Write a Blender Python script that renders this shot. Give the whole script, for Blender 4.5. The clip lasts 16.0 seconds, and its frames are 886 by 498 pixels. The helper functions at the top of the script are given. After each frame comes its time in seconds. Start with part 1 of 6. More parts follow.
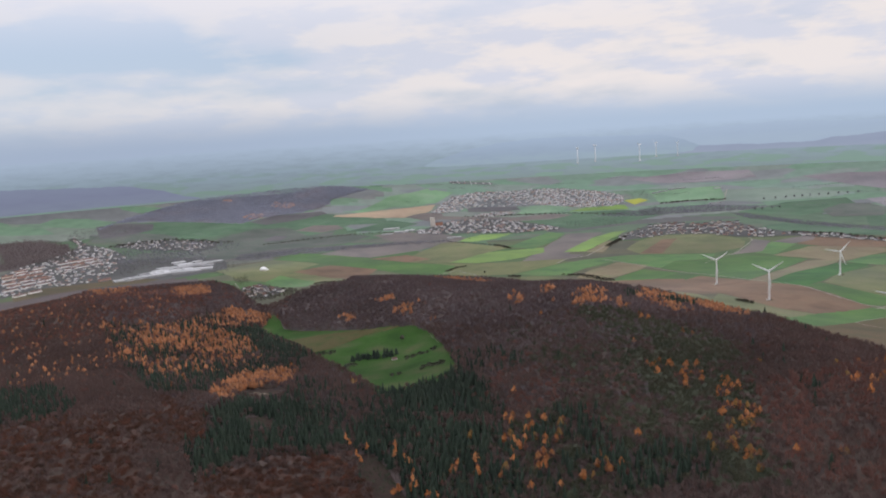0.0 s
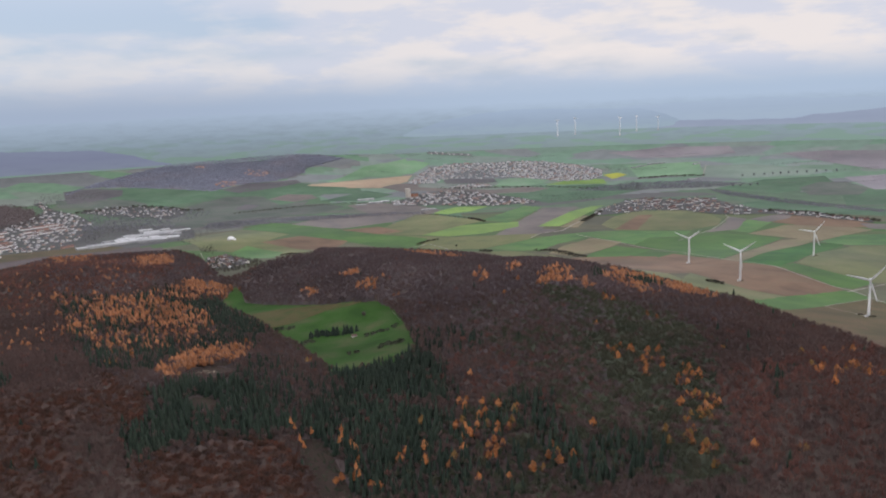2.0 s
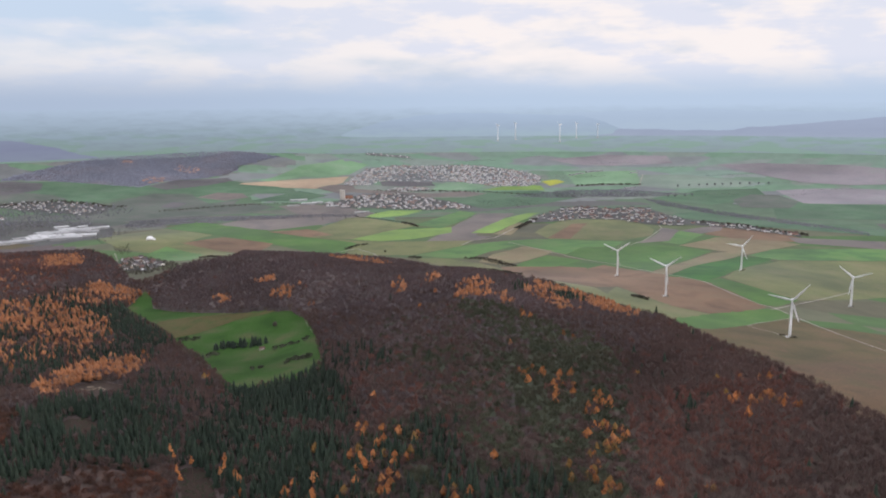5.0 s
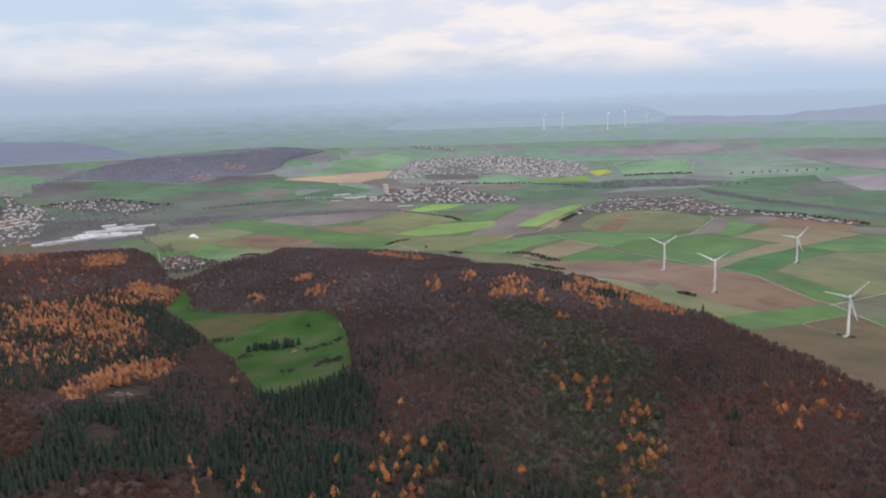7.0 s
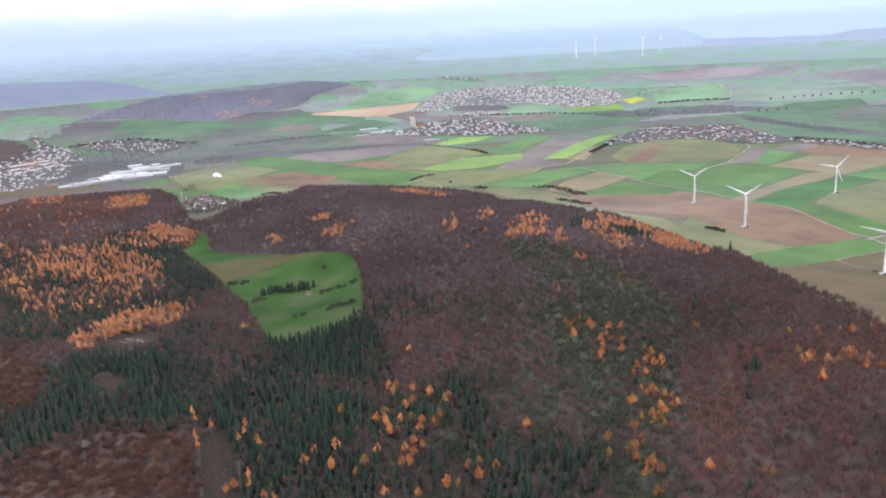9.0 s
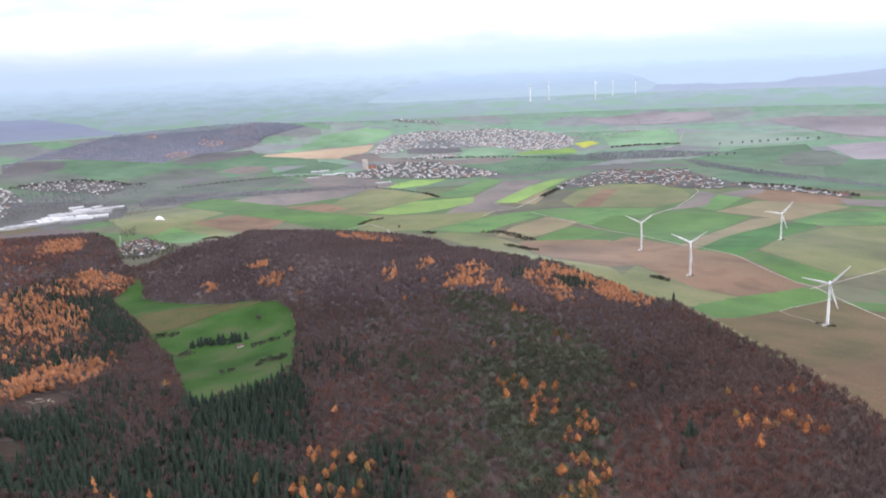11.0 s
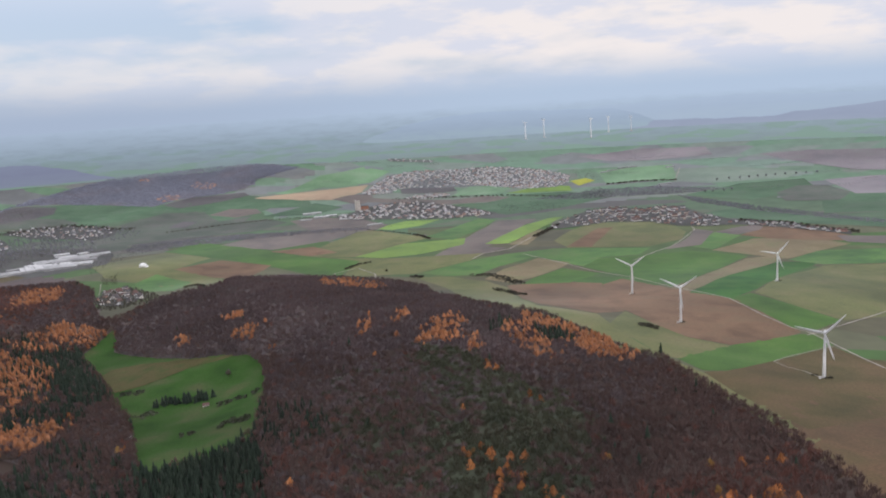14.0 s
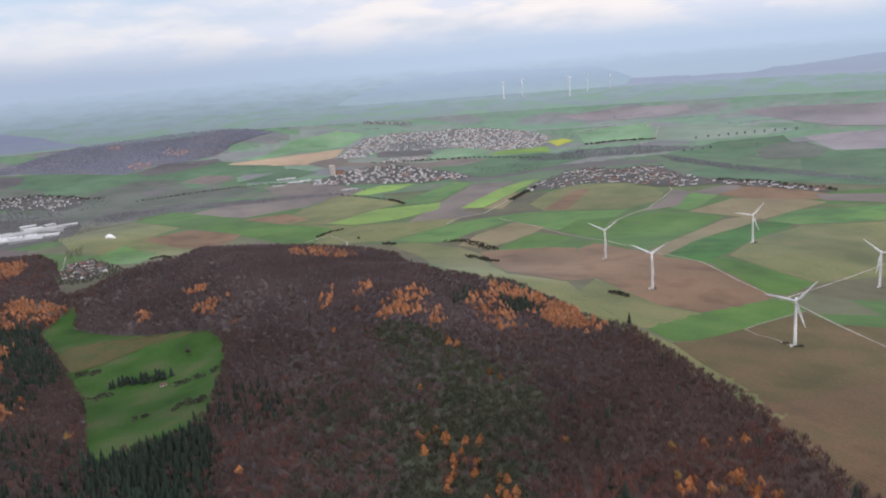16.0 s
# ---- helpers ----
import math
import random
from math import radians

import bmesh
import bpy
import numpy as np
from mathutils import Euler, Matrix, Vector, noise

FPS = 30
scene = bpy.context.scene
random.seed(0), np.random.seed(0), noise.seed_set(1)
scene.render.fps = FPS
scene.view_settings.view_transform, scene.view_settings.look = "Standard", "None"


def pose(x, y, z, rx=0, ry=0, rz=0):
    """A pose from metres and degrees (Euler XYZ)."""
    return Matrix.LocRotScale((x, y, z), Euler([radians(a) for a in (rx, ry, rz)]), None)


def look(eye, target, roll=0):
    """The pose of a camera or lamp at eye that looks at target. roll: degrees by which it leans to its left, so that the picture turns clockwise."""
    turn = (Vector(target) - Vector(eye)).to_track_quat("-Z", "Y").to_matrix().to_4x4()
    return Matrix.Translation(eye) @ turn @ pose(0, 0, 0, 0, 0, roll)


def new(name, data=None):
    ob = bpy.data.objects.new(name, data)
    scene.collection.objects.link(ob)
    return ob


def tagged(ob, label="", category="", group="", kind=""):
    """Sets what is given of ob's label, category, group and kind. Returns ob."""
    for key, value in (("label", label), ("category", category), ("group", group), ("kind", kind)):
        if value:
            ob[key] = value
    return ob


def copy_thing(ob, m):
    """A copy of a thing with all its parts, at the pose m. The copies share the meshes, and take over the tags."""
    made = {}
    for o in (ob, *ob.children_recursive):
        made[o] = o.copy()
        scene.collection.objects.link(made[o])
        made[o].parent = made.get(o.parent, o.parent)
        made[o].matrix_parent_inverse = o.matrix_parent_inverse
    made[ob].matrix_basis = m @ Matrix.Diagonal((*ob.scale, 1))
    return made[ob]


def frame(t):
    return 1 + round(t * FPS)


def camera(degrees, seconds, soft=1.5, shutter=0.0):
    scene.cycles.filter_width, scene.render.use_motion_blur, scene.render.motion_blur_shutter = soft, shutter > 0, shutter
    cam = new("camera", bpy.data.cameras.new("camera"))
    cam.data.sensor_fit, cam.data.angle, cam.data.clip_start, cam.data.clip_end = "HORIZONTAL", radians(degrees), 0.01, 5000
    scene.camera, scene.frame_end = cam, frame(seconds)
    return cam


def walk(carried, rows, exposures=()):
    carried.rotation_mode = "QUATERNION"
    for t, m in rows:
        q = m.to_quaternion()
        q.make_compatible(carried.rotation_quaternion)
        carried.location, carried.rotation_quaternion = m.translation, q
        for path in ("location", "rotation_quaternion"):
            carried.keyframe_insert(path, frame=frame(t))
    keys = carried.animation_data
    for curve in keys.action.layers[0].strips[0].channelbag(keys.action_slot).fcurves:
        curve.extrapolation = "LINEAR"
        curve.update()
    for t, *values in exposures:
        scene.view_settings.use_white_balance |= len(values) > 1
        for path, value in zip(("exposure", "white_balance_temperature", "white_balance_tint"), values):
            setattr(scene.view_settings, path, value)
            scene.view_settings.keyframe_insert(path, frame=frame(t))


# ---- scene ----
cam = camera(57.68, 16.0, soft=2.0)
PATH = [
    (0, (28.32, -49.05, 401.40), (-88.87, 933.73, 258.55), -3.64),
    (0.5, (35.49, -35.77, 400.97), (-74.79, 950.51, 278.17), -3.30),
    (1, (42.90, -22.17, 400.82), (-55.57, 961.10, 247.57), -2.94),
    (1.5, (50.43, -8.63, 400.85), (-42.72, 974.39, 242.76), -2.65),
    (2, (57.86, 4.44, 400.98), (-38.99, 983.20, 220.29), -2.49),
    (2.5, (65.05, 17.10, 401.34), (-28.49, 993.80, 208.20), -2.26),
    (3, (71.96, 29.51, 401.77), (2.49, 1007.55, 205.27), -1.98),
    (3.5, (79.10, 41.57, 402.10), (44.47, 1021.56, 206.12), -1.35),
    (3.7, (82.02, 46.27, 402.22), (66.35, 1026.98, 207.37), -0.97),
    (5.8, (113.11, 94.10, 403.87), (61.89, 1076.96, 226.77), -0.43),
    (6, (115.60, 98.80, 404.17), (51.53, 1080.64, 225.60), -0.85),
    (6.5, (120.98, 110.84, 404.81), (35.62, 1090.22, 221.66), -1.63),
    (7, (127.55, 123.62, 405.18), (34.74, 1100.85, 214.39), -1.94),
    (7.5, (134.54, 135.89, 405.09), (14.44, 1100.63, 170.89), -2.55),
    (8, (141.94, 147.61, 405.09), (-10.78, 1098.12, 134.53), -3.28),
    (8.5, (148.91, 159.04, 405.59), (-3.05, 1104.89, 118.77), -3.58),
    (9, (156.96, 171.31, 406.13), (17.22, 1123.58, 134.74), -3.50),
    (9.5, (164.86, 183.16, 406.39), (37.49, 1135.32, 128.60), -3.31),
    (10, (172.18, 196.13, 407.60), (64.70, 1154.12, 141.70), -3.13),
    (10.2, (175.08, 201.01, 407.91), (74.60, 1162.76, 153.10), -3.01),
    (12.3, (205.04, 248.29, 409.85), (117.63, 1220.70, 193.56), -2.68),
    (12.5, (207.84, 252.61, 410.19), (116.99, 1224.96, 195.09), -2.70),
    (13, (214.49, 263.09, 411.40), (117.48, 1237.39, 208.13), -2.70),
    (13.5, (220.58, 273.47, 412.72), (123.29, 1251.16, 226.53), -3.03),
    (14, (226.19, 283.87, 413.81), (131.48, 1262.62, 231.92), -3.63),
    (14.5, (232.21, 294.62, 414.69), (139.47, 1271.83, 223.70), -4.12),
    (15, (239.13, 305.87, 415.40), (148.52, 1279.33, 205.25), -4.38),
    (15.5, (246.90, 317.23, 416.14), (159.06, 1286.36, 185.77), -4.50),
    (16, (255.10, 328.83, 417.04), (176.26, 1298.66, 186.36), -4.47),
]
EXPOSURES = [(0.0, -0.07, 6040, 16), (1.0, -0.22, 6040, 16), (1.5, -0.13, 6040, 16), (2.0, -0.08, 6040, 16), (3.5, 0.12, 6060, 16), (7.0, 0.1, 6060, 16), (8.0, 0.48, 5900, 17), (8.5, 0.73, 5870, 17), (9.0, 0.76, 5830, 17), (10.2, 0.76, 5830, 17), (12.5, 0.32, 6030, 16), (14.5, -0.02, 6040, 16), (15.3, 0.02, 6040, 16), (16.0, 0.16, 6020, 16)]
walk(cam, [(t, look(eye, target, roll)) for t, eye, target, roll in PATH], EXPOSURES)

# ---- sky and sun: a bright, broken November overcast ----
SUN_HEIGHT, SUN_TURN = radians(24), radians(118)
world = bpy.data.worlds.new("overcast_sky")
scene.world = world
world.use_nodes = True
wn, wl = world.node_tree.nodes, world.node_tree.links
wn.clear()


def wmath(op, a, b=0.0, clamp=False):
    n = wn.new("ShaderNodeMath")
    n.operation, n.use_clamp = op, clamp
    for i, v in enumerate((a, b)):
        if isinstance(v, (int, float)):
            n.inputs[i].default_value = v
        else:
            wl.new(v, n.inputs[i])
    return n.outputs[0]


def wmix(fac, a, b):
    n = wn.new("ShaderNodeMix")
    n.data_type = "RGBA"
    for socket, v in ((n.inputs[0], fac), (n.inputs[6], a), (n.inputs[7], b)):
        if isinstance(v, (tuple, float)):
            socket.default_value = (*v, 1) if isinstance(v, tuple) else v
        else:
            wl.new(v, socket)
    return n.outputs[2]


def wramp(value, lo, hi):
    n = wn.new("ShaderNodeMapRange")
    n.interpolation_type = "SMOOTHSTEP"
    wl.new(value, n.inputs[0])
    n.inputs[1].default_value, n.inputs[2].default_value = lo, hi
    return n.outputs[0]


def wnoise(vector, scale, detail, rough=0.5):
    n = wn.new("ShaderNodeTexNoise")
    n.inputs["Scale"].default_value, n.inputs["Detail"].default_value, n.inputs["Roughness"].default_value = scale, detail, rough
    wl.new(vector, n.inputs["Vector"])
    return n.outputs["Fac"]


sky = wn.new("ShaderNodeTexSky")
sky.sky_type, sky.sun_disc, sky.sun_elevation, sky.sun_rotation = "NISHITA", False, SUN_HEIGHT, SUN_TURN
sky.air_density, sky.dust_density = 1.0, 1.5
way = wn.new("ShaderNodeTexCoord").outputs["Generated"]
axes = wn.new("ShaderNodeSeparateXYZ")
wl.new(way, axes.inputs[0])
up = axes.outputs["Z"]
# soft cloud banks, drawn out along the horizon
drawn = wn.new("ShaderNodeVectorMath")
drawn.operation = "MULTIPLY"
wl.new(way, drawn.inputs[0])
drawn.inputs[1].default_value = (4.0, 4.0, 15.0)
clear = wn.new("ShaderNodeVectorMath")
clear.operation = "SCALE"
wl.new(sky.outputs[0], clear.inputs[0])
clear.inputs["Scale"].default_value = 0.11
billow = wnoise(drawn.outputs[0], 0.9, 5.0, 0.5)
wisp = wnoise(drawn.outputs[0], 2.2, 5.0, 0.55)
blue = wmix(0.75, clear.outputs[0], (0.575, 0.66, 0.75))
deck = wmix(wramp(wisp, 0.40, 0.58), (0.715, 0.725, 0.745), (0.90, 0.83, 0.74))
cover = wmath("ADD", wramp(billow, 0.32, 0.54), wmath("MULTIPLY", axes.outputs["X"], 0.9), True)
clouds = wmix(cover, blue, deck)
bright = wmix(wramp(up, 0.10, 0.22), clouds, (0.92, 0.89, 0.865))
zenith = wmix(wramp(up, 0.32, 0.75), bright, (1.16, 1.14, 1.12))
low = wmix(wramp(axes.outputs["X"], -0.55, 0.1), (0.40, 0.475, 0.557), (0.47, 0.568, 0.655))
veil = wmix(wramp(up, 0.0, 0.05), low, zenith)
below = wmix(wramp(up, -0.10, -0.02), (0.22, 0.26, 0.27), veil)
glow = wn.new("ShaderNodeBackground")
wl.new(below, glow.inputs["Color"])
glow.inputs["Strength"].default_value = 1.0
wl.new(glow.outputs[0], wn.new("ShaderNodeOutputWorld").inputs[0])

sun = new("sun", bpy.data.lights.new("sun", "SUN"))
sun.data.energy, sun.data.angle, sun.data.color = 0.55, radians(25), (1.0, 0.9, 0.78)
sun.rotation_euler = Euler((radians(90) - SUN_HEIGHT, 0, radians(180) - SUN_TURN))


# ---- materials ----
def material(name, colours, size=20.0, fine=1.5, rough=0.85, sheen=0.0, bump=0.0, stretch=(1, 1, 1), turn=0.0, island=0.0, single=0.0, spec=0.25, bands=0.0, fuzz=0.24, tint=(0.70, 0.85, 1.0)):
    """A rough outdoor surface. colours: 2 to 4 base colours that a coarse noise blends; fine grain on top; island: brightness spread
    from clump to clump; single: from object to object; bands: drill rows across the turned x axis."""
    m = bpy.data.materials.new(name)
    m.use_nodes = True
    nodes, links = m.node_tree.nodes, m.node_tree.links
    bsdf = nodes["Principled BSDF"]
    geo = nodes.new("ShaderNodeNewGeometry")
    mapping = nodes.new("ShaderNodeMapping")
    mapping.inputs["Scale"].default_value = stretch
    mapping.inputs["Rotation"].default_value = (0, 0, radians(turn))
    links.new(geo.outputs["Position"], mapping.inputs[0])

    def noise_of(scale, detail):
        n = nodes.new("ShaderNodeTexNoise")
        n.inputs["Scale"].default_value, n.inputs["Detail"].default_value = 1 / scale, detail
        links.new(mapping.outputs[0], n.inputs["Vector"])
        return n.outputs["Fac"]

    coarse, grain = noise_of(size, 5.0), noise_of(fine, 3.0)
    ramp = nodes.new("ShaderNodeValToRGB")
    links.new(coarse, ramp.inputs[0])
    while len(ramp.color_ramp.elements) < len(colours):
        ramp.color_ramp.elements.new(0.5)
    for i, c in enumerate(colours):
        e = ramp.color_ramp.elements[i]
        e.position, e.color = 0.34 + 0.32 * i / max(1, len(colours) - 1), (*c, 1)
    colour = ramp.outputs[0]

    def scaled(colour, value, spread, low=0.3, high=0.7):
        r = nodes.new("ShaderNodeMapRange")
        links.new(value, r.inputs[0])
        r.inputs[1].default_value, r.inputs[2].default_value = low, high
        r.inputs[3].default_value, r.inputs[4].default_value = 1 - spread, 1 + spread
        v = nodes.new("ShaderNodeVectorMath")
        v.operation = "SCALE"
        links.new(colour, v.inputs[0])
        links.new(r.outputs[0], v.inputs["Scale"])
        return v.outputs[0]

    colour = scaled(colour, grain, 0.17)
    colour = scaled(colour, noise_of(size * 4, 3.0), 0.26)
    if island:
        colour = scaled(colour, geo.outputs["Random Per Island"], island, 0.0, 1.0)
    if single:
        info = nodes.new("ShaderNodeObjectInfo")
        colour = scaled(colour, info.outputs["Random"], single, 0.0, 1.0)
    if bands:
        wave = nodes.new("ShaderNodeTexWave")
        wave.inputs["Scale"].default_value, wave.inputs["Distortion"].default_value = 1 / bands, 3.0
        wave.inputs["Detail Scale"].default_value = 0.4
        links.new(mapping.outputs[0], wave.inputs["Vector"])
        colour = scaled(colour, wave.outputs["Fac"], 0.07, 0.0, 1.0)
    links.new(colour, bsdf.inputs["Base Color"])
    bsdf.inputs["Roughness"].default_value = rough
    bsdf.inputs["Specular IOR Level"].default_value = spec
    # the tinted sheen imitates haze, stronger at grazing angles
    bsdf.inputs["Sheen Weight"].default_value = sheen
    bsdf.inputs["Sheen Roughness"].default_value = fuzz
    bsdf.inputs["Sheen Tint"].default_value = (*tint, 1)
    if bump:
        b = nodes.new("ShaderNodeBump")
        b.inputs["Strength"].default_value, b.inputs["Distance"].default_value = 0.6, bump
        links.new(grain, b.inputs["Height"])
        links.new(b.outputs[0], bsdf.inputs["Normal"])
    return m


def roof_or_wall(name, colours, rough=0.8, joined=False):
    """Paint or tile that differs from house to house."""
    m = bpy.data.materials.new(name)
    m.use_nodes = True
    nodes, links = m.node_tree.nodes, m.node_tree.links
    bsdf = nodes["Principled BSDF"]
    info, ramp = nodes.new("ShaderNodeObjectInfo"), nodes.new("ShaderNodeValToRGB")
    if joined:
        islands = nodes.new("ShaderNodeNewGeometry")
        links.new(islands.outputs["Random Per Island"], ramp.inputs[0])
    else:
        links.new(info.outputs["Random"], ramp.inputs[0])
    ramp.color_ramp.interpolation = "CONSTANT"
    while len(ramp.color_ramp.elements) < len(colours):
        ramp.color_ramp.elements.new(0.5)
    for i, c in enumerate(colours):
        ramp.color_ramp.elements[i].position, ramp.color_ramp.elements[i].color = i / len(colours), (*c, 1)
    dirt = nodes.new("ShaderNodeTexNoise")
    dirt.inputs["Scale"].default_value = 0.6
    geo = nodes.new("ShaderNodeNewGeometry")
    links.new(geo.outputs["Position"], dirt.inputs["Vector"])
    r, v = nodes.new("ShaderNodeMapRange"), nodes.new("ShaderNodeVectorMath")
    v.operation = "SCALE"
    links.new(dirt.outputs["Fac"], r.inputs[0])
    r.inputs[3].default_value, r.inputs[4].default_value = 0.75, 1.2
    links.new(ramp.outputs[0], v.inputs[0])
    links.new(r.outputs[0], v.inputs["Scale"])
    links.new(v.outputs[0], bsdf.inputs["Base Color"])
    bsdf.inputs["Roughness"].default_value = rough
    bsdf.inputs["Specular IOR Level"].default_value = 0.3
    return m


# sheen weights and blue tint that stand in for haze over distant land
FAR_HAZE_SHEEN = 0.45
MID_HAZE_SHEEN = 0.14
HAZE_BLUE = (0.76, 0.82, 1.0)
GRASS = {
    "bright": material("winter_wheat", [(0.05, 0.113, 0.013), (0.059, 0.132, 0.015), (0.072, 0.132, 0.022)], 60, 3, sheen=0.22, bands=9, turn=25),
    "green": material("young_crop", [(0.055, 0.127, 0.027), (0.08, 0.17, 0.032), (0.096, 0.16, 0.041)], 70, 3, sheen=0.26, bands=9, turn=-20),
    "deep": material("clover", [(0.03, 0.1, 0.02), (0.04, 0.125, 0.02), (0.055, 0.125, 0.025)], 50, 3, sheen=0.13),
    "olive": material("stubble_grass", [(0.107, 0.118, 0.038), (0.13, 0.139, 0.046), (0.15, 0.14, 0.057)], 80, 4, sheen=0.22, bands=11, turn=60),
    "lime": material("mustard_crop", [(0.141, 0.245, 0.037), (0.184, 0.288, 0.04), (0.153, 0.257, 0.043)], 60, 3, sheen=0.3),
    "yellow": material("mustard_bloom", [(0.32, 0.34, 0.03), (0.4, 0.4, 0.04)], 60, 3, sheen=0.3),
    "brown": material("ploughed_loam", [(0.142, 0.087, 0.05), (0.183, 0.111, 0.064), (0.16, 0.107, 0.062)], 60, 3, sheen=0.14, bands=10, turn=10),
    "rough": material("rough_grass", [(0.073, 0.061, 0.021), (0.093, 0.069, 0.027), (0.104, 0.069, 0.031)], 55, 3, sheen=0.12, bands=9, turn=50),
    "umber": material("grown_over_stubble", [(0.094, 0.062, 0.031), (0.119, 0.072, 0.037), (0.092, 0.067, 0.03)], 55, 3, sheen=0.12, bands=9, turn=50),
    "dark": material("wet_plough", [(0.123, 0.1, 0.087), (0.15, 0.117, 0.098), (0.137, 0.118, 0.095)], 70, 3, sheen=0.3, bands=10, turn=40),
    "tan": material("stubble", [(0.164, 0.132, 0.065), (0.187, 0.148, 0.08), (0.153, 0.143, 0.065)], 80, 4, sheen=0.2, bands=12, turn=-35),
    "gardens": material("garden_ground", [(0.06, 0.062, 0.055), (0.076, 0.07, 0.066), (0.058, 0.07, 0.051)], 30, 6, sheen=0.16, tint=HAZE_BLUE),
    "dry": material("dry_meadow_grass", [(0.072, 0.074, 0.03), (0.088, 0.077, 0.036), (0.06, 0.073, 0.027)], 40, 2.5, spec=0.08, bump=0.4),
    "ochre": material("dry_stubble", [(0.34, 0.245, 0.16), (0.38, 0.275, 0.18), (0.31, 0.25, 0.16)], 90, 4, sheen=0.3),
    # distant crops, from here down: base colours paled and blued to imitate haze
    "hazed_green": material("hazed_far_pasture", [(0.138, 0.248, 0.123), (0.155, 0.266, 0.138), (0.172, 0.257, 0.152)], 90, 5, sheen=FAR_HAZE_SHEEN, tint=HAZE_BLUE),
    "hazed_olive": material("hazed_far_stubble_grass", [(0.163, 0.221, 0.162), (0.18, 0.232, 0.173), (0.19, 0.229, 0.184)], 90, 5, sheen=FAR_HAZE_SHEEN, tint=HAZE_BLUE),
    "hazed_brown": material("hazed_far_plough", [(0.212, 0.194, 0.203), (0.233, 0.203, 0.212), (0.217, 0.207, 0.203)], 90, 5, sheen=FAR_HAZE_SHEEN, tint=HAZE_BLUE),
    "mid_olive": material("hazed_valley_stubble_grass", [(0.086, 0.107, 0.083), (0.099, 0.116, 0.091), (0.11, 0.114, 0.098)], 70, 5, sheen=MID_HAZE_SHEEN, tint=HAZE_BLUE),
    "mid_green": material("hazed_valley_pasture", [(0.066, 0.127, 0.07), (0.081, 0.147, 0.079), (0.09, 0.142, 0.087)], 70, 5, sheen=MID_HAZE_SHEEN, tint=HAZE_BLUE),
    "mid_brown": material("hazed_valley_plough", [(0.099, 0.093, 0.098), (0.116, 0.105, 0.109), (0.106, 0.107, 0.102)], 70, 5, sheen=MID_HAZE_SHEEN, tint=HAZE_BLUE),
    # garden ground lightened towards lilac, haze in the base colour
    "hazed_town": material("hazed_town_gardens", [(0.131, 0.14, 0.134), (0.153, 0.151, 0.148), (0.126, 0.151, 0.125)], 30, 6, sheen=0.5, tint=HAZE_BLUE),
    "meadow": material("meadow_grass", [(0.027, 0.065, 0.015), (0.035, 0.083, 0.017), (0.047, 0.084, 0.025), (0.07, 0.083, 0.036)], 70, 2.5, spec=0.08, bump=0.4),
}
# lilac sheen tint that lifts dark twigs the way haze would
HAZE_LILAC = (0.92, 0.87, 0.93)
LITTER = material("leaf_litter", [(0.0558, 0.041, 0.0388), (0.072, 0.0506, 0.0462), (0.0594, 0.0471, 0.0425)], 25, 2, bump=0.6, sheen=0.12, fuzz=0.5, tint=HAZE_LILAC)
TRACK = material("gravel_track", [(0.2562, 0.2356, 0.192), (0.3538, 0.3224, 0.2816)], 15, 1.5, sheen=0.15)
BEECH = material("bare_beech_twigs", [(0.0928, 0.0608, 0.0544), (0.1189, 0.0748, 0.0642), (0.1046, 0.0727, 0.0631)], 45, 3, island=0.04, sheen=0.12, fuzz=0.5, tint=HAZE_LILAC)
COPPER = material("copper_beech_leaves", [(0.1385, 0.0674, 0.055), (0.1642, 0.0742, 0.0572), (0.1359, 0.0753, 0.0604)], 30, 3, island=0.06, sheen=0.12, fuzz=0.5, tint=HAZE_LILAC)
RUSSET = material("russet_beech_leaves", [(0.0806, 0.045, 0.0314), (0.0986, 0.047, 0.0314), (0.121, 0.047, 0.0294)], 16, 1.5, island=0.1, sheen=0.08, fuzz=0.5, tint=HAZE_LILAC)
SPRUCE = material("spruce_needles", [(0.0152, 0.0264, 0.0178), (0.0194, 0.0326, 0.0207), (0.0263, 0.0369, 0.0242)], 35, 3, island=0.07, sheen=0.05, fuzz=0.5, tint=HAZE_LILAC)
MOSSY = material("mossy_bare_twigs", [(0.0577, 0.0658, 0.0401), (0.0689, 0.0736, 0.0444), (0.0763, 0.0697, 0.0468)], 40, 3, island=0.06, sheen=0.06, fuzz=0.5, tint=HAZE_LILAC)
LARCH = material("larch_needles", [(0.2314, 0.0879, 0.037), (0.3193, 0.1298, 0.0518), (0.2961, 0.1339, 0.063)], 22, 2, island=0.25, single=0.3, sheen=0.1, fuzz=0.5)
# bare twigs greyed towards lilac: distance haze put into the colour
HAZED_TWIGS = material("hazed_bare_twigs", [(0.1032, 0.076, 0.0785), (0.1229, 0.0881, 0.0876), (0.112, 0.0901, 0.0886)], 60, 4, island=0.04, sheen=0.15, fuzz=0.5, tint=HAZE_LILAC)
GOLD = material("golden_larch_needles", [(0.2681, 0.0966, 0.0327), (0.3603, 0.1392, 0.0441), (0.3268, 0.143, 0.0568)], 22, 2, island=0.25, single=0.35, sheen=0.1, fuzz=0.5)
# distant trees: colours lightened and blued in place of haze
HAZED_BROOK = material("hazed_brook_twigs", [(0.105, 0.105, 0.12), (0.125, 0.12, 0.128), (0.115, 0.12, 0.115)], 60, 4, island=0.06, sheen=0.4, fuzz=0.5, tint=HAZE_BLUE)
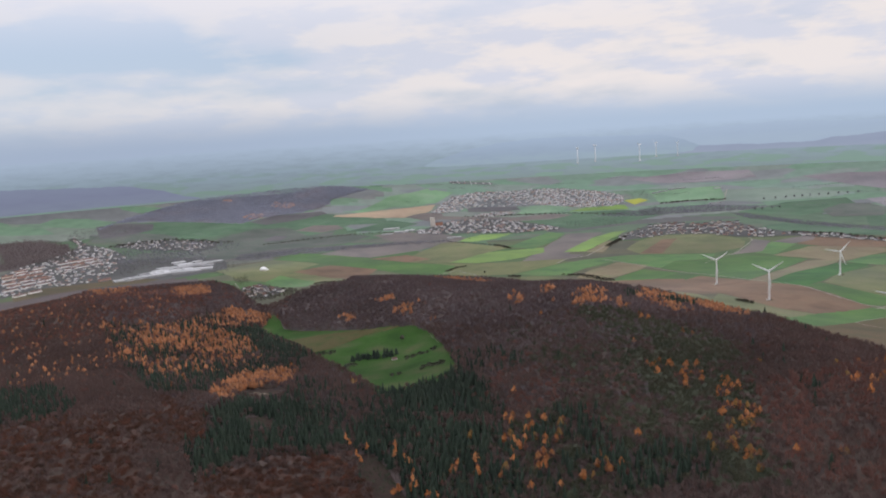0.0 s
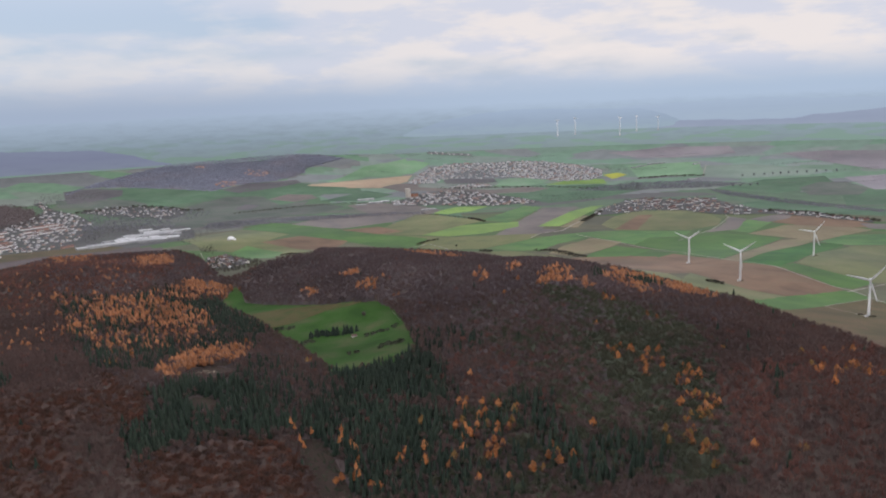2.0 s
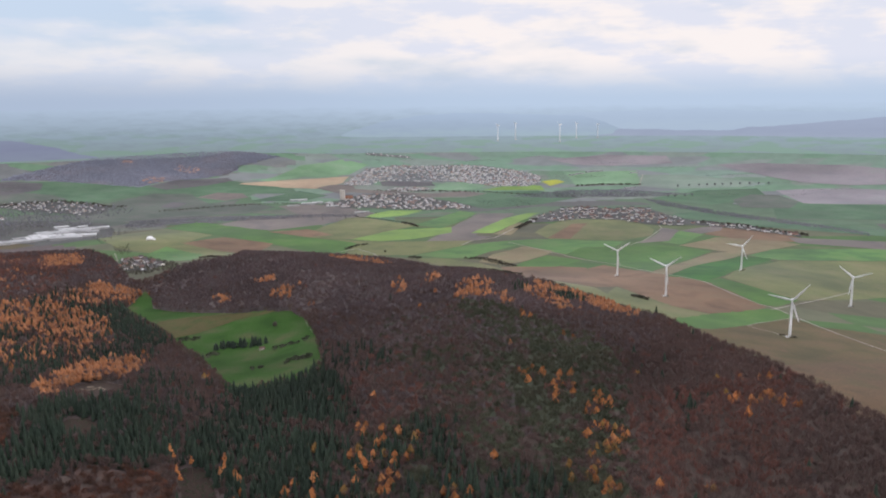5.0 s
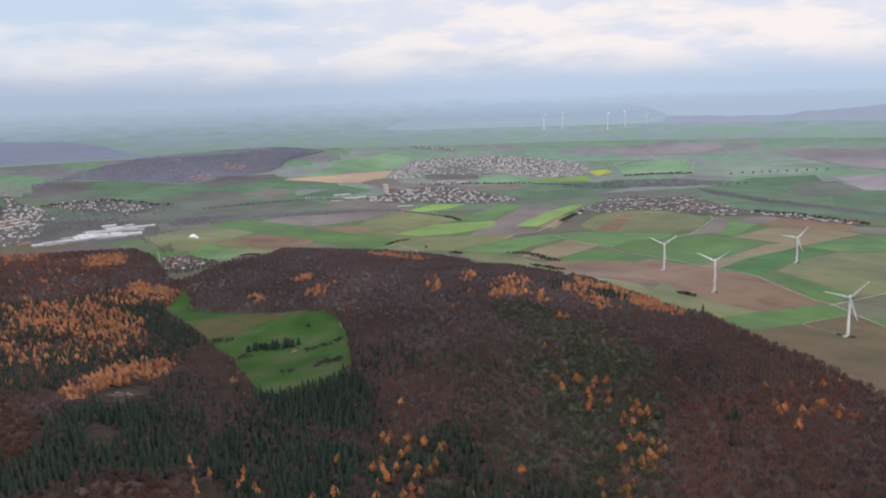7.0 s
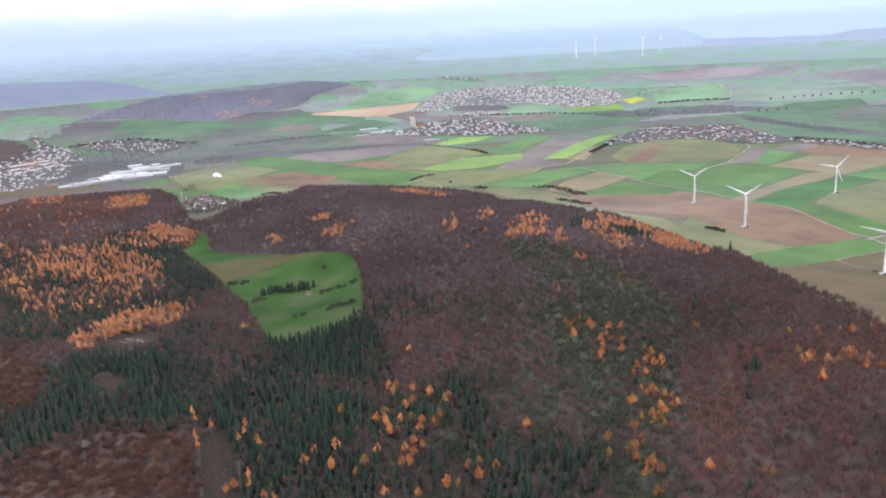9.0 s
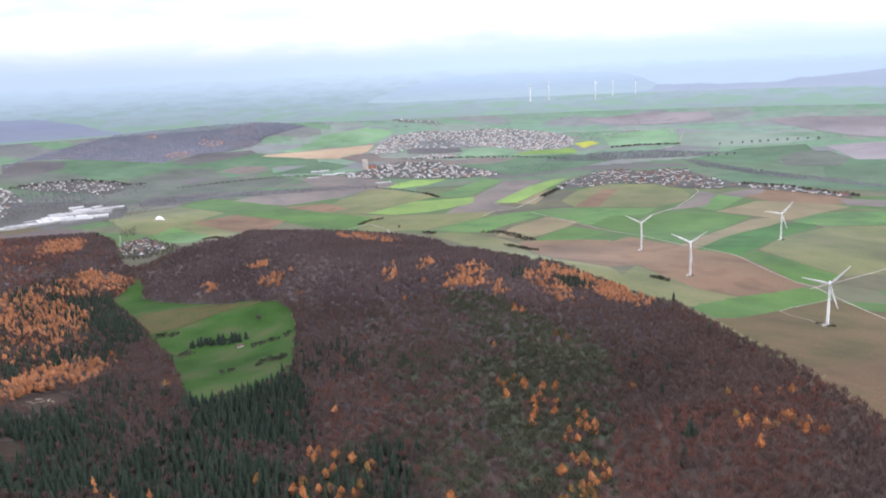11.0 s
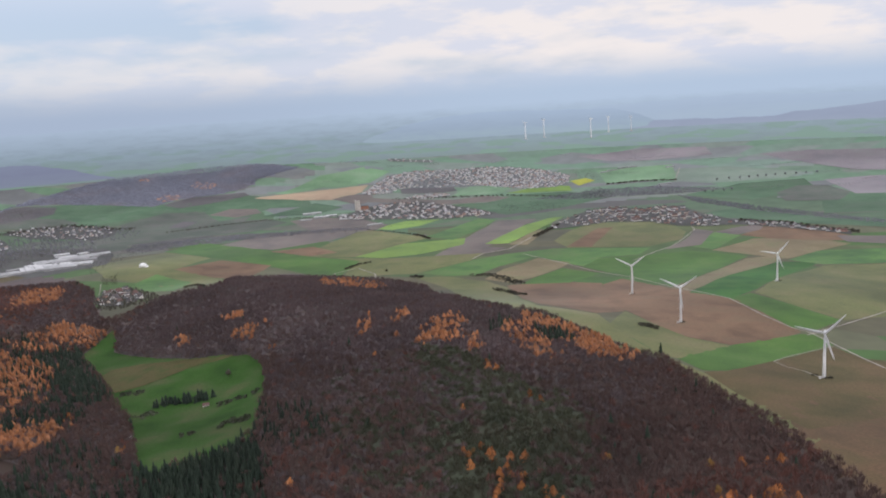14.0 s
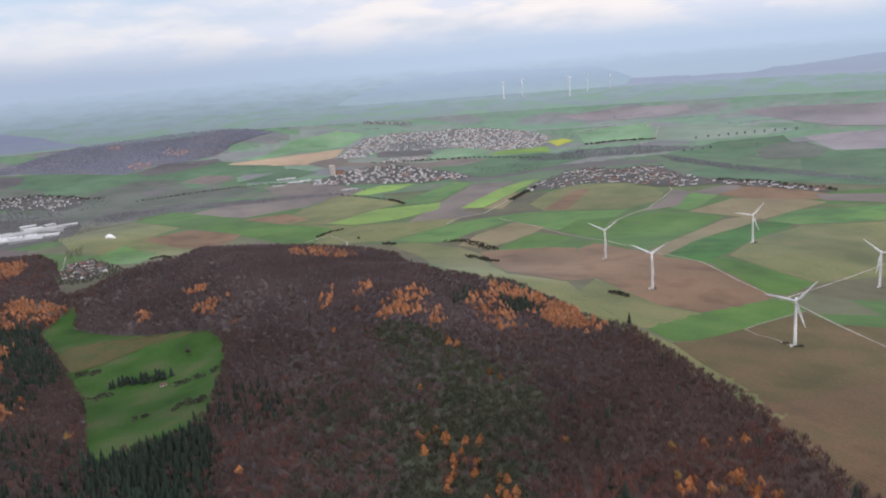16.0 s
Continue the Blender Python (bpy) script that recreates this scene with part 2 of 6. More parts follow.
FAR_HAZED_WOOD = material("hazed_far_wood", [(0.0911, 0.0945, 0.123), (0.0979, 0.099, 0.123), (0.1139, 0.0979, 0.1102)], 150, 8, island=0.02, sheen=0.4, fuzz=0.5, tint=HAZE_BLUE)
FAR_HAZED_LARCH = material("hazed_larch_needles", [(0.3652, 0.1852, 0.1053), (0.426, 0.2065, 0.1129)], 60, 6, island=0.06, sheen=0.4, fuzz=0.5, tint=HAZE_BLUE)
# sheet colours darkened, since a flat sheet catches more sky than upright twigs
TANGLE = material("lower_twigs", [(0.0591, 0.0433, 0.0369), (0.0751, 0.053, 0.0431), (0.0648, 0.0508, 0.0409)], 30, 3, sheen=0.06, fuzz=0.5, tint=HAZE_LILAC)
RUSSET_TANGLE = material("russet_lower_twigs", [(0.052, 0.034, 0.027), (0.062, 0.037, 0.028), (0.07, 0.037, 0.027)], 24, 3, sheen=0.06, fuzz=0.5, tint=HAZE_LILAC)
MOSSY_TANGLE = material("mossy_lower_twigs", [(0.0399, 0.0495, 0.0292), (0.0495, 0.057, 0.0332), (0.0447, 0.0551, 0.0308)], 30, 3, sheen=0.08, fuzz=0.5, tint=HAZE_LILAC)
# lower twigs of the same stands, haze in the colour too
HAZED_TANGLE = material("hazed_lower_twigs", [(0.0615, 0.049, 0.0496), (0.0729, 0.0558, 0.0558), (0.0658, 0.055, 0.0551)], 30, 3, sheen=0.12, fuzz=0.5, tint=HAZE_LILAC)
HEDGE = material("hedge_twigs", [(0.05, 0.05, 0.036), (0.06, 0.056, 0.04), (0.064, 0.06, 0.042)], 40, 3, island=0.08, sheen=0.06, fuzz=0.5, tint=HAZE_LILAC)
BARK = material("bark", [(0.1, 0.08, 0.065), (0.14, 0.115, 0.09)], 4, 0.4)
WHITE = material("white_coating", [(0.72, 0.73, 0.74), (0.78, 0.78, 0.78)], 12, 2, rough=0.4, spec=0.5)
FOOTING = material("earth_mound", [(0.05, 0.042, 0.03), (0.07, 0.056, 0.04)], 6, 1)
CONCRETE = material("concrete", [(0.42, 0.4, 0.37), (0.52, 0.5, 0.46)], 10, 1)
METAL_ROOF = material("pale_metal_roof", [(0.3034, 0.3107, 0.3179), (0.4046, 0.4046, 0.4046)], 14, 3, rough=0.5, single=0.35, spec=0.4)
BRIGHT_ROOF = material("white_metal_roof", [(0.4752, 0.4824, 0.4896), (0.5472, 0.5472, 0.5472)], 14, 3, rough=0.5, single=0.1, spec=0.4)
DULL_ROOF = material("weathered_roof_sheet", [(0.26, 0.26, 0.27), (0.36, 0.35, 0.35)], 14, 3, rough=0.6, single=0.2)
CLADDING = material("grey_cladding", [(0.3, 0.31, 0.32), (0.4, 0.4, 0.4)], 20, 2, rough=0.6, single=0.2)
MEMBRANE = material("white_membrane", [(0.8, 0.8, 0.8), (0.86, 0.86, 0.85)], 8, 2, rough=0.5)
YELLOWED = material("yellow_green_larch_needles", [(0.1658, 0.0878, 0.027), (0.2188, 0.117, 0.033), (0.1989, 0.1229, 0.045)], 22, 2, island=0.25, single=0.3, sheen=0.1, fuzz=0.5)
RED_LITTER = material("reddish_clearing_litter", [(0.03, 0.021, 0.016), (0.042, 0.026, 0.02), (0.033, 0.026, 0.018)], 12, 1.5, bump=0.4)
LOGWOOD = material("cut_logs", [(0.22, 0.18, 0.14), (0.3, 0.25, 0.19)], 3, 0.4, single=0.2)
SILO = material("silo_concrete", [(0.5, 0.46, 0.42), (0.58, 0.53, 0.48)], 12, 2)
BRICK = material("red_brick", [(0.3, 0.15, 0.1), (0.36, 0.19, 0.13)], 10, 1)
ROOF = roof_or_wall("roof_tiles", [(0.135, 0.083, 0.074), (0.11, 0.1, 0.104), (0.155, 0.095, 0.083), (0.1, 0.1, 0.108), (0.13, 0.106, 0.102), (0.12, 0.112, 0.115)])
WALL = roof_or_wall("house_plaster", [(0.8, 0.79, 0.76), (0.84, 0.83, 0.81), (0.66, 0.58, 0.48), (0.78, 0.75, 0.7), (0.45, 0.28, 0.22), (0.84, 0.84, 0.84), (0.8, 0.8, 0.79)])
ROOFS = roof_or_wall("town_roof_tiles", [(0.2, 0.145, 0.135), (0.165, 0.16, 0.175), (0.23, 0.155, 0.14), (0.38, 0.375, 0.39), (0.185, 0.155, 0.155), (0.17, 0.165, 0.175), (0.15, 0.148, 0.162)], joined=True)
WALLS = roof_or_wall("town_plaster", [(0.84, 0.83, 0.81), (0.86, 0.85, 0.84), (0.74, 0.68, 0.6), (0.8, 0.78, 0.75), (0.55, 0.4, 0.34), (0.86, 0.86, 0.86), (0.84, 0.84, 0.83)], joined=True)
GLASS = material("window_glass", [(0.03, 0.035, 0.04), (0.05, 0.055, 0.06)], 2, 0.5, rough=0.15, spec=0.6)

def farmland(name, crops, parcel, spread, sheen):
    """Parcels of grass, crop and plough that run on beyond the single fields."""
    m = bpy.data.materials.new(name)
    m.use_nodes = True
    nodes, links = m.node_tree.nodes, m.node_tree.links
    bsdf, place, turned = nodes["Principled BSDF"], nodes.new("ShaderNodeNewGeometry"), nodes.new("ShaderNodeMapping")
    turned.inputs["Rotation"].default_value, turned.inputs["Scale"].default_value = (0, 0, radians(24)), (1.0, 2.3, 0.0)
    links.new(place.outputs["Position"], turned.inputs[0])
    cells, pick, ramp = nodes.new("ShaderNodeTexVoronoi"), nodes.new("ShaderNodeSeparateColor"), nodes.new("ShaderNodeValToRGB")
    cells.inputs["Scale"].default_value, cells.inputs["Randomness"].default_value = 1 / parcel, 0.85
    links.new(turned.outputs[0], cells.inputs["Vector"])
    links.new(cells.outputs["Color"], pick.inputs[0])
    links.new(pick.outputs[0], ramp.inputs[0])
    ramp.color_ramp.interpolation = "CONSTANT"
    for i, c in enumerate(crops):
        e = ramp.color_ramp.elements[i] if i < 2 else ramp.color_ramp.elements.new(0.99)
        e.position, e.color = i / len(crops), (*c, 1)
    grain, vary, shade = nodes.new("ShaderNodeTexNoise"), nodes.new("ShaderNodeMapRange"), nodes.new("ShaderNodeVectorMath")
    grain.inputs["Scale"].default_value, grain.inputs["Detail"].default_value = 1 / 60, 8.0
    links.new(place.outputs["Position"], grain.inputs["Vector"])
    links.new(grain.outputs["Fac"], vary.inputs[0])
    vary.inputs[3].default_value, vary.inputs[4].default_value = 1 - spread, 1 + spread
    shade.operation = "SCALE"
    links.new(ramp.outputs[0], shade.inputs[0])
    links.new(vary.outputs[0], shade.inputs["Scale"])
    links.new(shade.outputs[0], bsdf.inputs["Base Color"])
    bsdf.inputs["Roughness"].default_value, bsdf.inputs["Specular IOR Level"].default_value = 0.9, 0.25
    bsdf.inputs["Sheen Weight"].default_value, bsdf.inputs["Sheen Roughness"].default_value = sheen, 0.24
    bsdf.inputs["Sheen Tint"].default_value = (*HAZE_BLUE, 1)
    return m


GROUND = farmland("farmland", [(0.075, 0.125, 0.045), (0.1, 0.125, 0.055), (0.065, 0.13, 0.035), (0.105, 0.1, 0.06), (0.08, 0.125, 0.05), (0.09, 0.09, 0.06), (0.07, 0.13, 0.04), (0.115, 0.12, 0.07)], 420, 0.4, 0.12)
# farther parcels have paler, bluer base colours: haze painted into the land
VALLEY = farmland("hazed_valley_farmland", [(0.09, 0.142, 0.08), (0.112, 0.135, 0.088), (0.082, 0.146, 0.072), (0.112, 0.106, 0.092), (0.094, 0.142, 0.08), (0.1, 0.098, 0.09), (0.086, 0.146, 0.073), (0.12, 0.13, 0.095)], 320, 0.4, 0.2)
VALE = farmland("hazed_vale_farmland", [(0.138, 0.2134, 0.1395), (0.1656, 0.2056, 0.153), (0.127, 0.2182, 0.1278), (0.1656, 0.1697, 0.1602), (0.1426, 0.2153, 0.1413), (0.1536, 0.161, 0.1575), (0.1316, 0.2182, 0.1305), (0.1748, 0.2018, 0.1602)], 290, 0.35, 0.4)
PLAIN = farmland("hazed_far_farmland", [(0.1716, 0.2492, 0.1886), (0.1983, 0.241, 0.2037), (0.1563, 0.2533, 0.1735), (0.1983, 0.2124, 0.2075), (0.1754, 0.2492, 0.1924), (0.1868, 0.2042, 0.2037), (0.1616, 0.2533, 0.1773), (0.2059, 0.241, 0.2112)], 260, 0.25, 0.5)

# ---- terrain: a valley plain with wooded hills; far ground squeezed and raised to fit the camera's view ----
HILLS, RIDGES = [], []


def hill(x, y, along, across, rise, range_of=HILLS):
    """A soft rise of the ground."""
    range_of.append((x, y, along, across, rise))


hill(150, 1330, 190, 300, 105)
hill(420, 800, 260, 260, 81)
hill(250, 600, 300, 300, 33)
hill(-30, 1650, 170, 220, 38)
hill(-330, 1950, 190, 170, 38)
hill(-520, 2150, 150, 130, 26)
hill(-760, 1500, 200, 260, 25)
hill(-1100, 1700, 260, 300, 81)
hill(-560, 900, 230, 230, 58)
hill(-200, 850, 200, 220, 11)
hill(-250, 1250, 200, 260, 21)
hill(20, 950, 160, 180, -6)
hill(560, 1350, 260, 260, 33)
hill(520, 1750, 280, 260, 35)
hill(800, 1000, 300, 300, 43)
hill(-900, 900, 300, 300, 46)
hill(-250, 1700, 160, 160, 42)
hill(-480, 1300, 170, 200, 0)
hill(-210, 1430, 110, 150, -19)
hill(-570, 1740, 120, 160, -21)
hill(-340, 2000, 110, 110, 16)
hill(-900, 2550, 220, 200, 19)
hill(760, 2000, 200, 220, 16)
hill(120, 1420, 110, 90, 15)
hill(220, 1430, 90, 110, -24)
hill(560, 1480, 120, 110, -4)
hill(-1139, 4374, 108, 145, 30, RIDGES)
hill(-870, 4440, 110, 110, 20, RIDGES)
hill(-1500, 4050, 150, 80, 8, RIDGES)
MID_X, MID_Y, EYE_HEIGHT, NEAR, SPAN, EDGE = 142.0, 140.0, 405.0, 3000.0, 1750.0, 4570.0


def height(x, y):
    """The ground's height; x and y are numbers or arrays."""
    x, y = np.asarray(x, float), np.asarray(y, float)
    z = -42.0 + 0 * x
    for a, b, sx, sy, h in HILLS:
        z = z + h * np.exp(-(((x - a) / sx) ** 2) / 2 - ((y - b) / sy) ** 2 / 2)
    d = np.hypot(x - MID_X, y - MID_Y)
    # beyond NEAR, distance is squeezed about the mid-path eye to keep its view
    run = NEAR - SPAN * np.log(1 - np.clip((d - NEAR) / SPAN, 0, 0.9999))
    z = np.where(d > NEAR, EYE_HEIGHT - (EYE_HEIGHT - z) * d / run, z)
    for a, b, sx, sy, h in RIDGES:
        z = z + h * np.exp(-(((x - a) / sx) ** 2) / 2 - ((y - b) / sy) ** 2 / 2)
    return z


def inside(x, y, poly):
    """Which of the points lie in the polygon."""
    hit = np.zeros(np.shape(x), bool)
    for (ax, ay), (bx, by) in zip(poly, poly[1:] + poly[:1]):
        if ay != by:
            hit ^= ((ay > y) != (by > y)) & (x < (bx - ax) * (y - ay) / (by - ay) + ax)
    return hit


def mesh_object(name, verts, faces, mat, parent=None, smooth=False):
    me = bpy.data.meshes.new(name)
    me.from_pydata([tuple(v) for v in verts], [], [tuple(f) for f in faces])
    me.materials.append(mat)
    if smooth:
        me.polygons.foreach_set("use_smooth", [True] * len(me.polygons))
    ob = new(name, me)
    ob.parent = parent
    return ob


def part(name, bm, mat, parent=None, label="", smooth=False):
    """Links a bmesh as one mesh object under a thing or a part."""
    me = bpy.data.meshes.new(name)
    bm.to_mesh(me)
    bm.free()
    me.materials.append(mat)
    if smooth:
        me.polygons.foreach_set("use_smooth", [True] * len(me.polygons))
    ob = new(name, me)
    ob.parent = parent
    return tagged(ob, label)


radii = np.concatenate([np.linspace(0, 500, 12), np.arange(518, 2600, 18), np.arange(2600, EDGE, 30), [EDGE]])
angles = np.linspace(0, 2 * np.pi, 541)[:-1]
gx = MID_X + np.outer(radii, np.cos(angles))
gy = MID_Y + np.outer(radii, np.sin(angles))
gz = height(gx, gy)
rows_n, cols_n = gx.shape
index = np.arange(rows_n * cols_n).reshape(rows_n, cols_n)
across = np.roll(index, -1, 1)
quads = np.stack([index[:-1], index[1:], across[1:], across[:-1]], -1).reshape(-1, 4)
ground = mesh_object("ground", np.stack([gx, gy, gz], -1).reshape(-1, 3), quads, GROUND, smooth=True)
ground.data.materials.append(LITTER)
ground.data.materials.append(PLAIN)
tagged(ground, "wide winter farmland in green and brown parcels", "ground", kind="structure")


def drape(name, poly, mat, off=0.5, step=32.0):
    """A patch of ground cover that follows the terrain."""
    bm = bmesh.new()
    bm.faces.new([bm.verts.new((x, y, 0)) for x, y in poly])
    bmesh.ops.triangulate(bm, faces=bm.faces[:])
    xs, ys = [p[0] for p in poly], [p[1] for p in poly]
    step = max(step, (max(xs) - min(xs)) / 40, (max(ys) - min(ys)) / 40)
    for low, high, normal in ((min(xs), max(xs), (1, 0, 0)), (min(ys), max(ys), (0, 1, 0))):
        for v in np.arange(low + step, high, step):
            bmesh.ops.bisect_plane(bm, geom=bm.verts[:] + bm.edges[:] + bm.faces[:], plane_co=(normal[0] * v, normal[1] * v, 0), plane_no=normal)
    for v in bm.verts:
        v.co.z = float(height(v.co.x, v.co.y)) + off
    for f in bm.faces:
        if f.normal.z < 0:
            f.normal_flip()
    bmesh.ops.recalc_face_normals(bm, faces=bm.faces[:])
    bm.normal_update()
    if sum(f.normal.z for f in bm.faces) < 0:
        bmesh.ops.reverse_faces(bm, faces=bm.faces[:])
    return part(name, bm, mat, smooth=True)


LAID = [0]


def field(kind, label, poly, off=0.5):
    """A field, a little wider than its bounds so that neighbours meet; each lies a touch higher than the one before."""
    cx, cy = sum(p[0] for p in poly) / len(poly), sum(p[1] for p in poly) / len(poly)
    reach = [max(1.0, math.hypot(x - cx, y - cy)) for x, y in poly]
    poly = [(cx + (x - cx) * (1 + 6 / r), cy + (y - cy) * (1 + 6 / r)) for (x, y), r in zip(poly, reach)]
    edge = []
    for (ax, ay), (bx, by) in zip(poly, poly[1:] + poly[:1]):
        n = max(1, int(math.hypot(bx - ax, by - ay) / 70))
        for i in range(n):
            x, y = ax + (bx - ax) * i / n, ay + (by - ay) * i / n
            wave = 2.5 if i else 0.0
            edge.append((x + wave * math.sin(y / 31 + x / 47), y + wave * math.sin(x / 29 - y / 53)))
    poly = edge
    LAID[0] += 1
    off = off * 0.5 + 0.005 * LAID[0]
    return tagged(drape("field", poly, GRASS[kind], off), label, "field", "fields on the plain", "structure")


def strip(name, line, width, mat, off=0.9, label="", category="track", ragged=0.0):
    """A track along a line."""
    pts = []
    for (ax, ay), (bx, by) in zip(line, line[1:]):
        n = max(1, int(math.hypot(bx - ax, by - ay) / 25))
        pts += [(ax + (bx - ax) * i / n, ay + (by - ay) * i / n) for i in range(n)]
    pts.append(line[-1])
    verts, faces = [], []
    for i, (x, y) in enumerate(pts):
        (ax, ay), (bx, by) = pts[max(0, i - 1)], pts[min(len(pts) - 1, i + 1)]
        lx, ly = ay - by, bx - ax
        n = math.hypot(lx, ly) or 1
        for s in (-0.5, 0.5):
            w = width * (s + ragged * (random.random() - 0.5))
            px, py = x + lx / n * w, y + ly / n * w
            verts.append((px, py, float(height(px, py)) + off))
        if i:
            faces.append((2 * i - 2, 2 * i, 2 * i + 1, 2 * i - 1))
    ob = mesh_object(name, verts, faces, mat)
    for p in ob.data.polygons:
        if p.normal.z < 0:
            p.flip()
    return tagged(ob, label, category, kind="structure")


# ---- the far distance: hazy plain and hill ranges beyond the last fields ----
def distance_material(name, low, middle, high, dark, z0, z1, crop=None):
    """Glowing distance with pale haze put into its colours, fading upwards into the sky."""
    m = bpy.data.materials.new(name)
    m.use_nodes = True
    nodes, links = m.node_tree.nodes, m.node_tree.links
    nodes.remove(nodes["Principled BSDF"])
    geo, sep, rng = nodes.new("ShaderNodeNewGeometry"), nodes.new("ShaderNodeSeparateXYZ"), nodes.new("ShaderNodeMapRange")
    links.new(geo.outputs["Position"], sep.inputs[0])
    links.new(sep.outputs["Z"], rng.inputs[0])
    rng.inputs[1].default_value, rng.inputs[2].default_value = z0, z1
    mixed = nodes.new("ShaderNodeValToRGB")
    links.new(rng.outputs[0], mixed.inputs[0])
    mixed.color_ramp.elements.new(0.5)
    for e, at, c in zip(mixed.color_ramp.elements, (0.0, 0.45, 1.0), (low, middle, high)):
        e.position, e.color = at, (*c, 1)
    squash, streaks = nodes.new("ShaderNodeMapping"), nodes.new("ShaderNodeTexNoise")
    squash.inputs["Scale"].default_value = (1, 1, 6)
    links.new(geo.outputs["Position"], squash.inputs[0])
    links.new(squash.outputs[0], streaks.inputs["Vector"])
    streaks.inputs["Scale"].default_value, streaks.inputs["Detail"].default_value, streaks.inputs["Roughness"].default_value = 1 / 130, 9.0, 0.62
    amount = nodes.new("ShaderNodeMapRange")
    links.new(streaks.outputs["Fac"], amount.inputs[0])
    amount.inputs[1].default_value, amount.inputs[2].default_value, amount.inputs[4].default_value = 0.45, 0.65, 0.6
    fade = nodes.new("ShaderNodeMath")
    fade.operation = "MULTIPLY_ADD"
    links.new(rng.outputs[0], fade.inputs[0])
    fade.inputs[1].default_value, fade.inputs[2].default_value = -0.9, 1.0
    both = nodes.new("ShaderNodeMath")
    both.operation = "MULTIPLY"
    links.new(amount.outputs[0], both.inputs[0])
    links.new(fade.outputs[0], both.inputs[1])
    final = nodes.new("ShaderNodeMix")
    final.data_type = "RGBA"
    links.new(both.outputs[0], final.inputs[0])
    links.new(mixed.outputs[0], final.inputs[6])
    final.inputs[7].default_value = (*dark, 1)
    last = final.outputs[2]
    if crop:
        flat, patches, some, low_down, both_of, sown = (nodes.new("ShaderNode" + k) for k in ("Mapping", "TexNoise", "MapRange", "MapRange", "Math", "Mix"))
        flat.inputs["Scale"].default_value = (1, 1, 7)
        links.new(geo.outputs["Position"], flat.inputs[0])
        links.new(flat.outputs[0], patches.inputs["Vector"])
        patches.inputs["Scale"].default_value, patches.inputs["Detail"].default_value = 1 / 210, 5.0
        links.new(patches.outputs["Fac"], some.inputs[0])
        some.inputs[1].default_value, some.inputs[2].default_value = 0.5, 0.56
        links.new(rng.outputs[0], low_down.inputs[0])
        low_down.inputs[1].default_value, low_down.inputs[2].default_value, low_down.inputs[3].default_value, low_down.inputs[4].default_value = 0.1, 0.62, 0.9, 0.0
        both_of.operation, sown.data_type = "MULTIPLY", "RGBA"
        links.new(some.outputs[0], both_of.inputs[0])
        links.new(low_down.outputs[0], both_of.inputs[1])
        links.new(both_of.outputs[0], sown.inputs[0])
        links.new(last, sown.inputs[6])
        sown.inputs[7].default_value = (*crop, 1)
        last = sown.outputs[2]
    # the glow is dimmed towards the west, imitating thicker cloud there
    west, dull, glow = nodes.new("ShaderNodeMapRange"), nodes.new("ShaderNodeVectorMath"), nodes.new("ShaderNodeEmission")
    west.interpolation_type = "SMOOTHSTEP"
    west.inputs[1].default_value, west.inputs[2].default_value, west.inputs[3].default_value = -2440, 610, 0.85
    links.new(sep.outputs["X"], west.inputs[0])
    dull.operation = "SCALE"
    links.new(last, dull.inputs[0])
    links.new(west.outputs[0], dull.inputs["Scale"])
    links.new(dull.outputs[0], glow.inputs[0])
    links.new(glow.outputs[0], nodes["Material Output"].inputs[0])
    return m


def far_range(name, mat, label, d, start, end, foot, top):
    """A range of hills round the horizon, between two compass angles; top gives its height by angle."""
    verts, faces = [], []
    n = 120
    for i in range(n + 1):
        a = start + (end - start) * i / n
        c, s = math.cos(radians(a)), math.sin(radians(a))
        crest = top(a)
        for back, z in ((0, foot), (4, foot + 0.55 * (crest - foot)), (9, foot + 0.9 * (crest - foot)), (13, crest)):
            verts.append((MID_X + (d + back) * c, MID_Y + (d + back) * s, z))
    for i in range(n):
        for k in range(3):
            faces.append((4 * i + k, 4 * i + 4 + k, 4 * i + 5 + k, 4 * i + 1 + k))
    ob = mesh_object(name, verts, faces, mat, smooth=True)
    return tagged(ob, label, "backdrop", kind="structure")


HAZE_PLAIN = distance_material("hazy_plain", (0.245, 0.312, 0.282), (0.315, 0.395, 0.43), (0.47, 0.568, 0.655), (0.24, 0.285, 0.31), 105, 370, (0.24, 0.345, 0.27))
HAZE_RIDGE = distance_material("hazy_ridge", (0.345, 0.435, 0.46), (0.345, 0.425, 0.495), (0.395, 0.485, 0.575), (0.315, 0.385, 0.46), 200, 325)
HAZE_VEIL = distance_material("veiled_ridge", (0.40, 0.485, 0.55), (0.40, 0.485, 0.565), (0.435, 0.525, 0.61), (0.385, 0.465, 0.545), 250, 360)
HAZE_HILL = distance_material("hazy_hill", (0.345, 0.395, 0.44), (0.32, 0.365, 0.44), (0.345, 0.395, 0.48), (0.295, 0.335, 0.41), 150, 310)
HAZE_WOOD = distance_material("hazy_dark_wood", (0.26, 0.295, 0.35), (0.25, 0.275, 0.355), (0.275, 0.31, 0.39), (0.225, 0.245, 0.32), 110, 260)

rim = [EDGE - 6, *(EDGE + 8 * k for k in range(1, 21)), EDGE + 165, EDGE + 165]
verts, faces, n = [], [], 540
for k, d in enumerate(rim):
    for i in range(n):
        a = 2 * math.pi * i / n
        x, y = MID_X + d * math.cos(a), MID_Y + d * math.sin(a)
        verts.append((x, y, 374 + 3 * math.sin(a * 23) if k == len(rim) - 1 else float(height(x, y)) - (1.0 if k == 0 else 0)))
